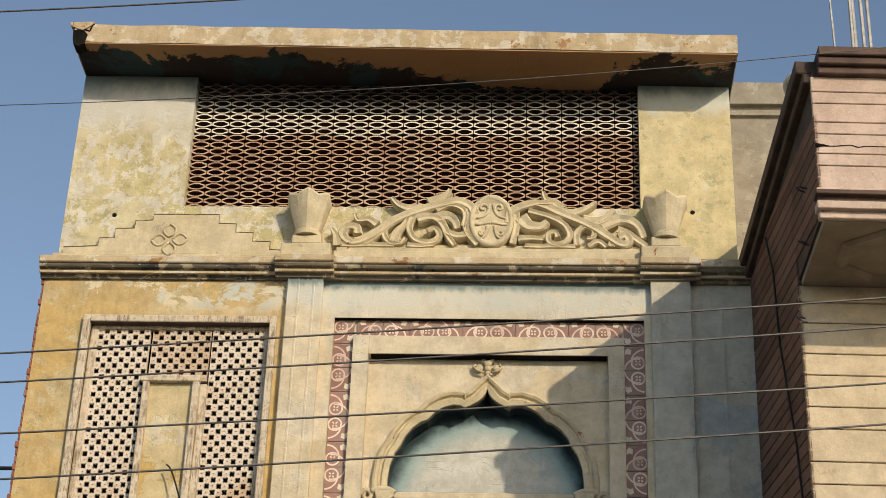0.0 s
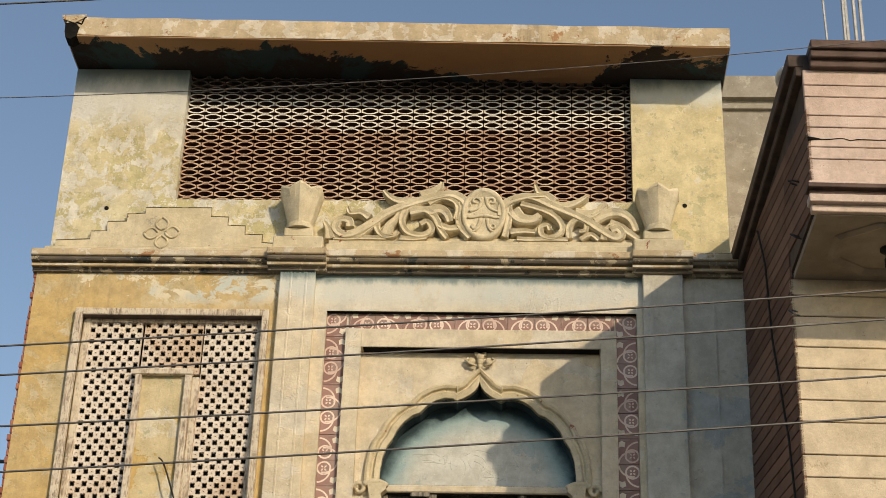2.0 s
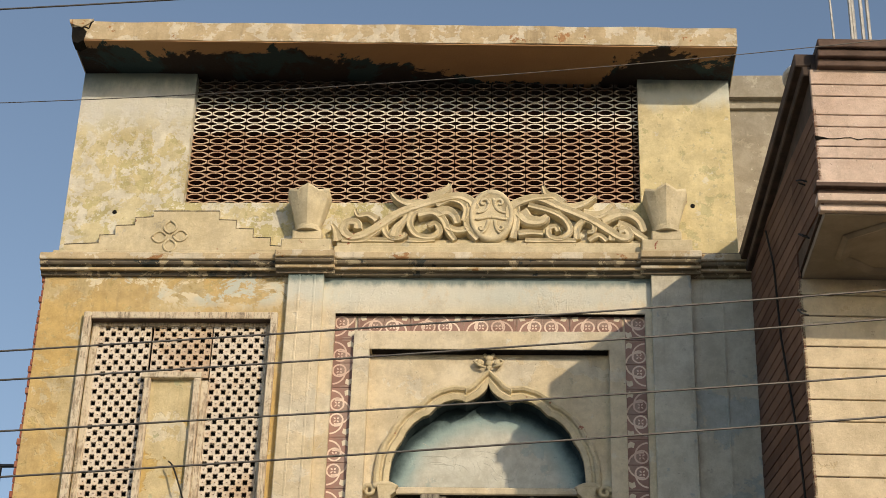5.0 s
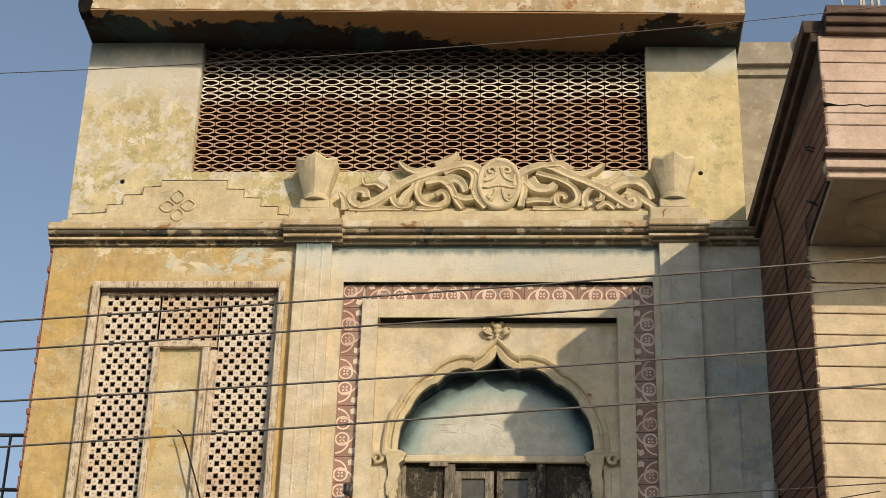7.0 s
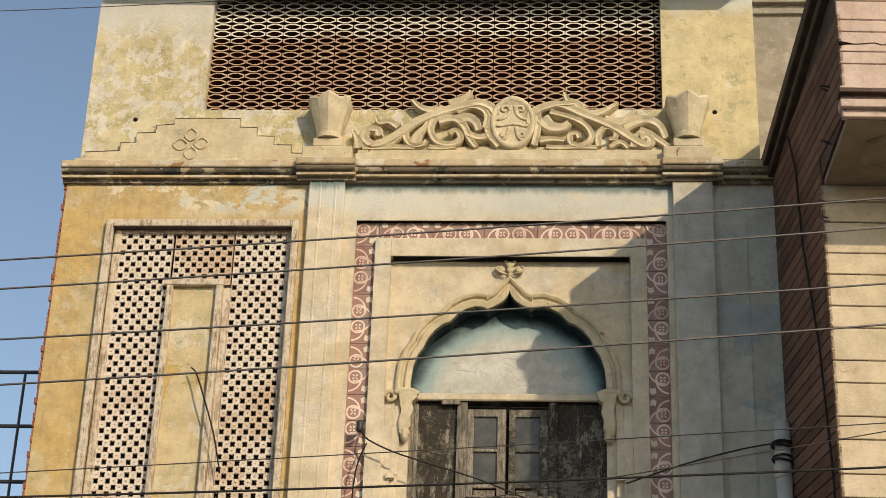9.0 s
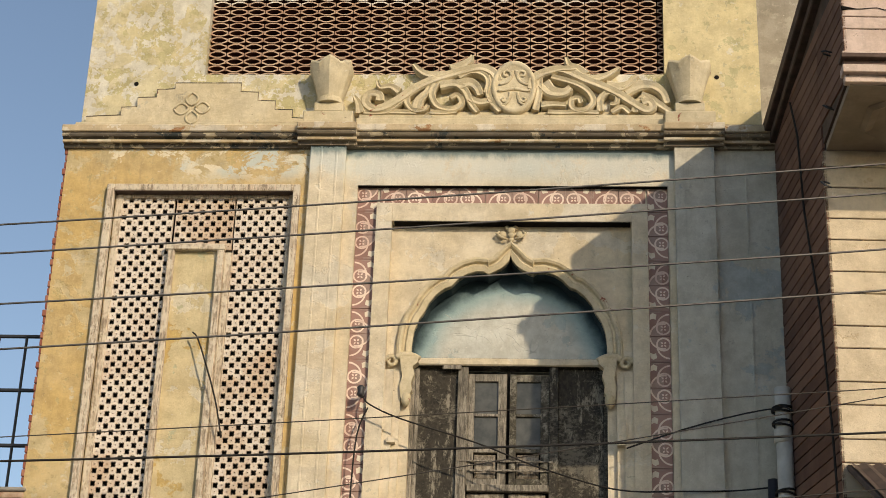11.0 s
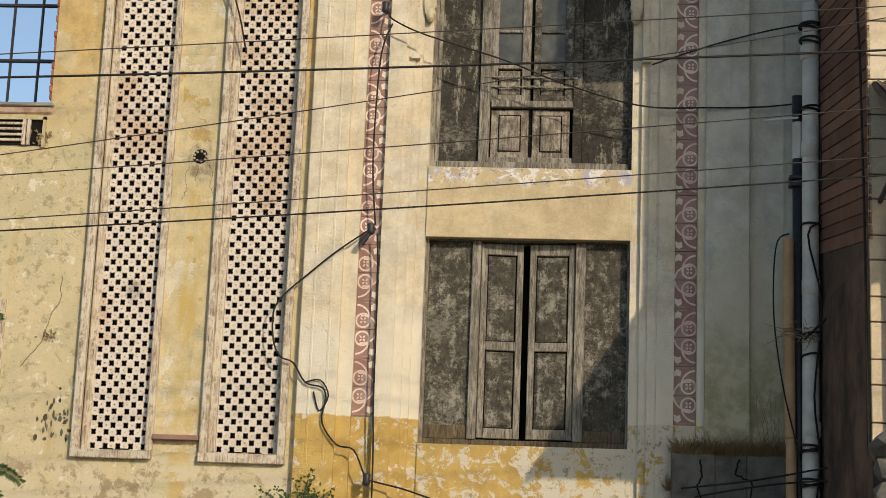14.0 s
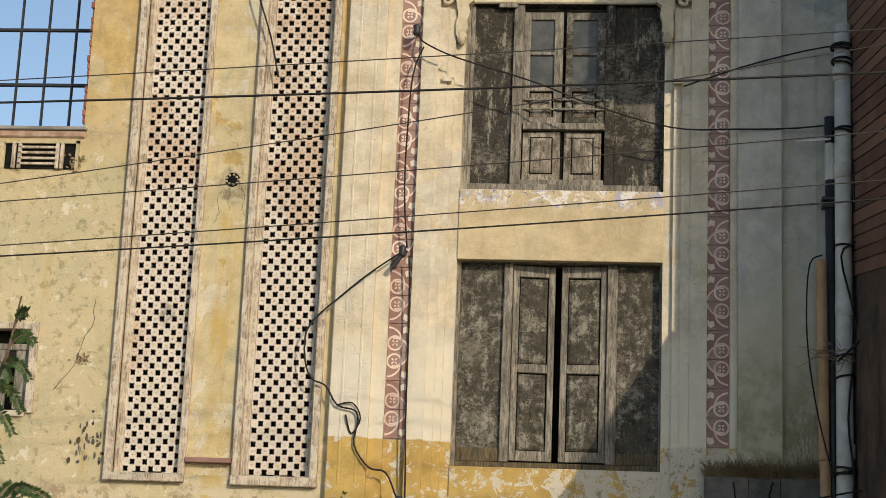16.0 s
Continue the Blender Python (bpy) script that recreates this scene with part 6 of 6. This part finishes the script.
for b, t, dr in (((0.24, 0, 3.78), (0.40, 0, 3.80), 0.07), ((0.27, 0, 3.95), (0.36, -0.1, 4.02), 0.03), ((0.2, 0, 3.65), (-0.15, -0.05, 3.70), 0.06), ((0.2, 0, 3.62), (0.42, -0.1, 3.52), 0.08), ((0.15, 0, 3.5), (0.34, 0.05, 3.30), 0.07),
                 ((0.12, 0, 3.45), (-0.2, 0, 3.35), 0.08), ((0.1, 0, 3.3), (0.34, -0.1, 3.12), 0.08), ((0.08, 0, 3.2), (0.24, 0, 2.92), 0.07), ((0.36, 0.05, 2.72), (0.66, 0, 2.64), 0.06), ((0.3, 0.05, 2.68), (0.56, -0.1, 2.48), 0.07),
                 ((0.2, 0.05, 2.62), (0.30, 0.1, 2.80), 0.02), ((0.25, 0, 2.65), (0.05, -0.1, 2.5), 0.06), ((0.05, 0, 3.1), (-0.25, 0, 2.95), 0.08), ((0.18, 0, 3.6), (0.30, -0.15, 3.50), 0.05), ((0.1, 0, 3.4), (0.26, -0.2, 3.28), 0.04),
                 ((0.05, 0, 3.3), (0.2, -0.2, 3.15), 0.05), ((0.3, 0.05, 2.7), (0.52, -0.15, 2.74), 0.05), ((0.1, 0, 3.55), (0.22, -0.1, 3.42), 0.05), ((0.0, 0, 3.45), (0.15, -0.1, 3.38), 0.05)):
    fern(stem, crown, (b[0] + 0.05, b[1], b[2]), (t[0] + 0.07, t[1], t[2]), dr, 26, 0.06)
part("trunk", stem, M_TWIG, tree)
part("crown", crown, M_LEAF, tree)

bush = tagged(group_of("wall_bush", (-2.12, -0.02, 2.55)), "small green bush sprouting from the wall base", "bush")
stem, crown = bmesh.new(), bmesh.new()
for k in range(16):
    a = random.uniform(-1.1, 1.1)
    l = random.uniform(0.2, 0.42)
    b = Vector((0, 0, 0))
    t = Vector((math.sin(a) * l, -random.uniform(0.05, 0.28), math.cos(a) * l))
    tube(stem, [b, b.lerp(t, 0.5) + Vector((0, -0.03, 0.02)), t], [0.006, 0.004, 0.002], 4)
    for i in range(26):
        p = b.lerp(t, random.uniform(0.3, 1.05)) + Vector((random.gauss(0, 0.02), random.gauss(0, 0.02), random.gauss(0, 0.02)))
        leafy(crown, p, Vector((random.gauss(0, 1), random.gauss(-0.4, 0.6), random.gauss(0.3, 0.8))), random.uniform(0.02, 0.045), 0.010)
part("stems", stem, M_TWIG, bush)
part("leaves", crown, M_LEAF, bush)

weed = bmesh.new()
for k in range(60):
    p = Vector((-4.42 + random.gauss(0, 0.03), -0.015, 5.60 + random.gauss(0, 0.03)))
    leafy(weed, p, Vector((random.gauss(0, 1), -0.3, random.gauss(0, 1))), 0.04, 0.008)
for k in range(40):
    p = Vector((-4.23 + random.gauss(0, 0.03), -0.005, 3.95 + random.gauss(0, 0.03)))
    leafy(weed, p, Vector((random.gauss(0, 1), -0.3, random.gauss(0, 1))), 0.03, 0.006)
tagged(part("crack_weeds", weed, M_STALK, None), "dried weeds rooted in wall cracks", "weeds", kind="stuff")


def crack(name, pts, r, parent, y=0.0):
    bm = bmesh.new()
    out = []
    for (x0, z0), (x1, z1) in zip(pts, pts[1:]):
        for i in range(6):
            t = i / 6
            out.append((x0 + (x1 - x0) * t + 0.012 * noise.noise((x0 * 9, z0 * 9 + t * 7, 1)), y, z0 + (z1 - z0) * t + 0.012 * noise.noise((x0 * 5, z0 * 5 + t * 7, 6))))
    tube(bm, out, r, 4)
    part(name, bm, M_DEEP_SHADE, parent)


crack("crack", [(-4.16, 4.45), (-4.15, 4.25), (-4.22, 4.12), (-4.28, 3.9), (-4.36, 3.8), (-4.45, 3.68)], 0.0024, wing, 0.0)
crack("crack", [(-4.26, 11.40), (-4.16, 11.36), (-4.12, 11.45)], 0.008, roof, -0.535)

random.seed(31)
bm = bmesh.new()
for k in range(22):
    a = Vector((random.uniform(1.60, 1.85), random.uniform(-0.32, -0.24), random.uniform(4.00, 4.16)))
    d = Vector((random.gauss(-0.10, 0.12), random.uniform(-0.08, 0.02), random.gauss(0.0, 0.06)))
    tube(bm, [a, a + d * 0.5 + Vector((0, 0, random.uniform(-0.03, 0.03))), a + d], [0.004, 0.003, 0.0015], 4)
tagged(part("dry_twigs", bm, M_STALK, None), "tangle of dry twigs caught on the pipe and pole", "twigs", kind="stuff")
bm = bmesh.new()
for k in range(9):
    a = Vector((1.50 + random.uniform(-0.05, 0.1), -0.10, 3.14))
    tube(bm, [a, a + Vector((random.gauss(-0.03, 0.05), -0.02, 0.25)), a + Vector((random.gauss(-0.08, 0.08), -0.03, random.uniform(0.4, 0.65)))], [0.003, 0.0022, 0.0012], 4)
tagged(part("weed_stalks", bm, M_STALK, None), "tall dead weed stalks rising from the ledge", "weeds", kind="stuff")
crack("crack", [(0.95, 3.10), (0.97, 2.98), (0.93, 2.9), (0.98, 2.75)], 0.006, ledge, -0.13)
crack("crack", [(1.25, 3.12), (1.22, 3.0), (1.35, 2.94), (1.33, 2.8)], 0.006, ledge, -0.13)

# flaked spots on the bay beside the lattice frame, cracks below the drain
random.seed(41)
for k in range(34):
    x, z = random.gauss(-4.12, 0.07), random.gauss(3.33, 0.10)
    w, h = random.uniform(0.006, 0.02), random.uniform(0.01, 0.035)
    bm = bmesh.new()
    m = 7
    prism(bm, [(w * math.cos(i * math.tau / m) * random.uniform(0.6, 1.2), h * math.sin(i * math.tau / m) * random.uniform(0.6, 1.2)) for i in range(m)], -0.002, 0.002)
    ob = part("flaked_spot", bm, M_LEDGE if k % 3 else M_KICK, house)
    ob.location = (x, 0.0, z)
for pts in (((-3.18, 5.40), (-3.22, 5.30), (-3.19, 5.2), (-3.24, 5.08)), ((-3.03, 5.42), (-2.99, 5.33), (-3.01, 5.22), (-2.97, 5.15)), ((-3.11, 5.38), (-3.13, 5.28), (-3.10, 5.20))):
    crack("crack", pts, 0.0014, house, 0.026)
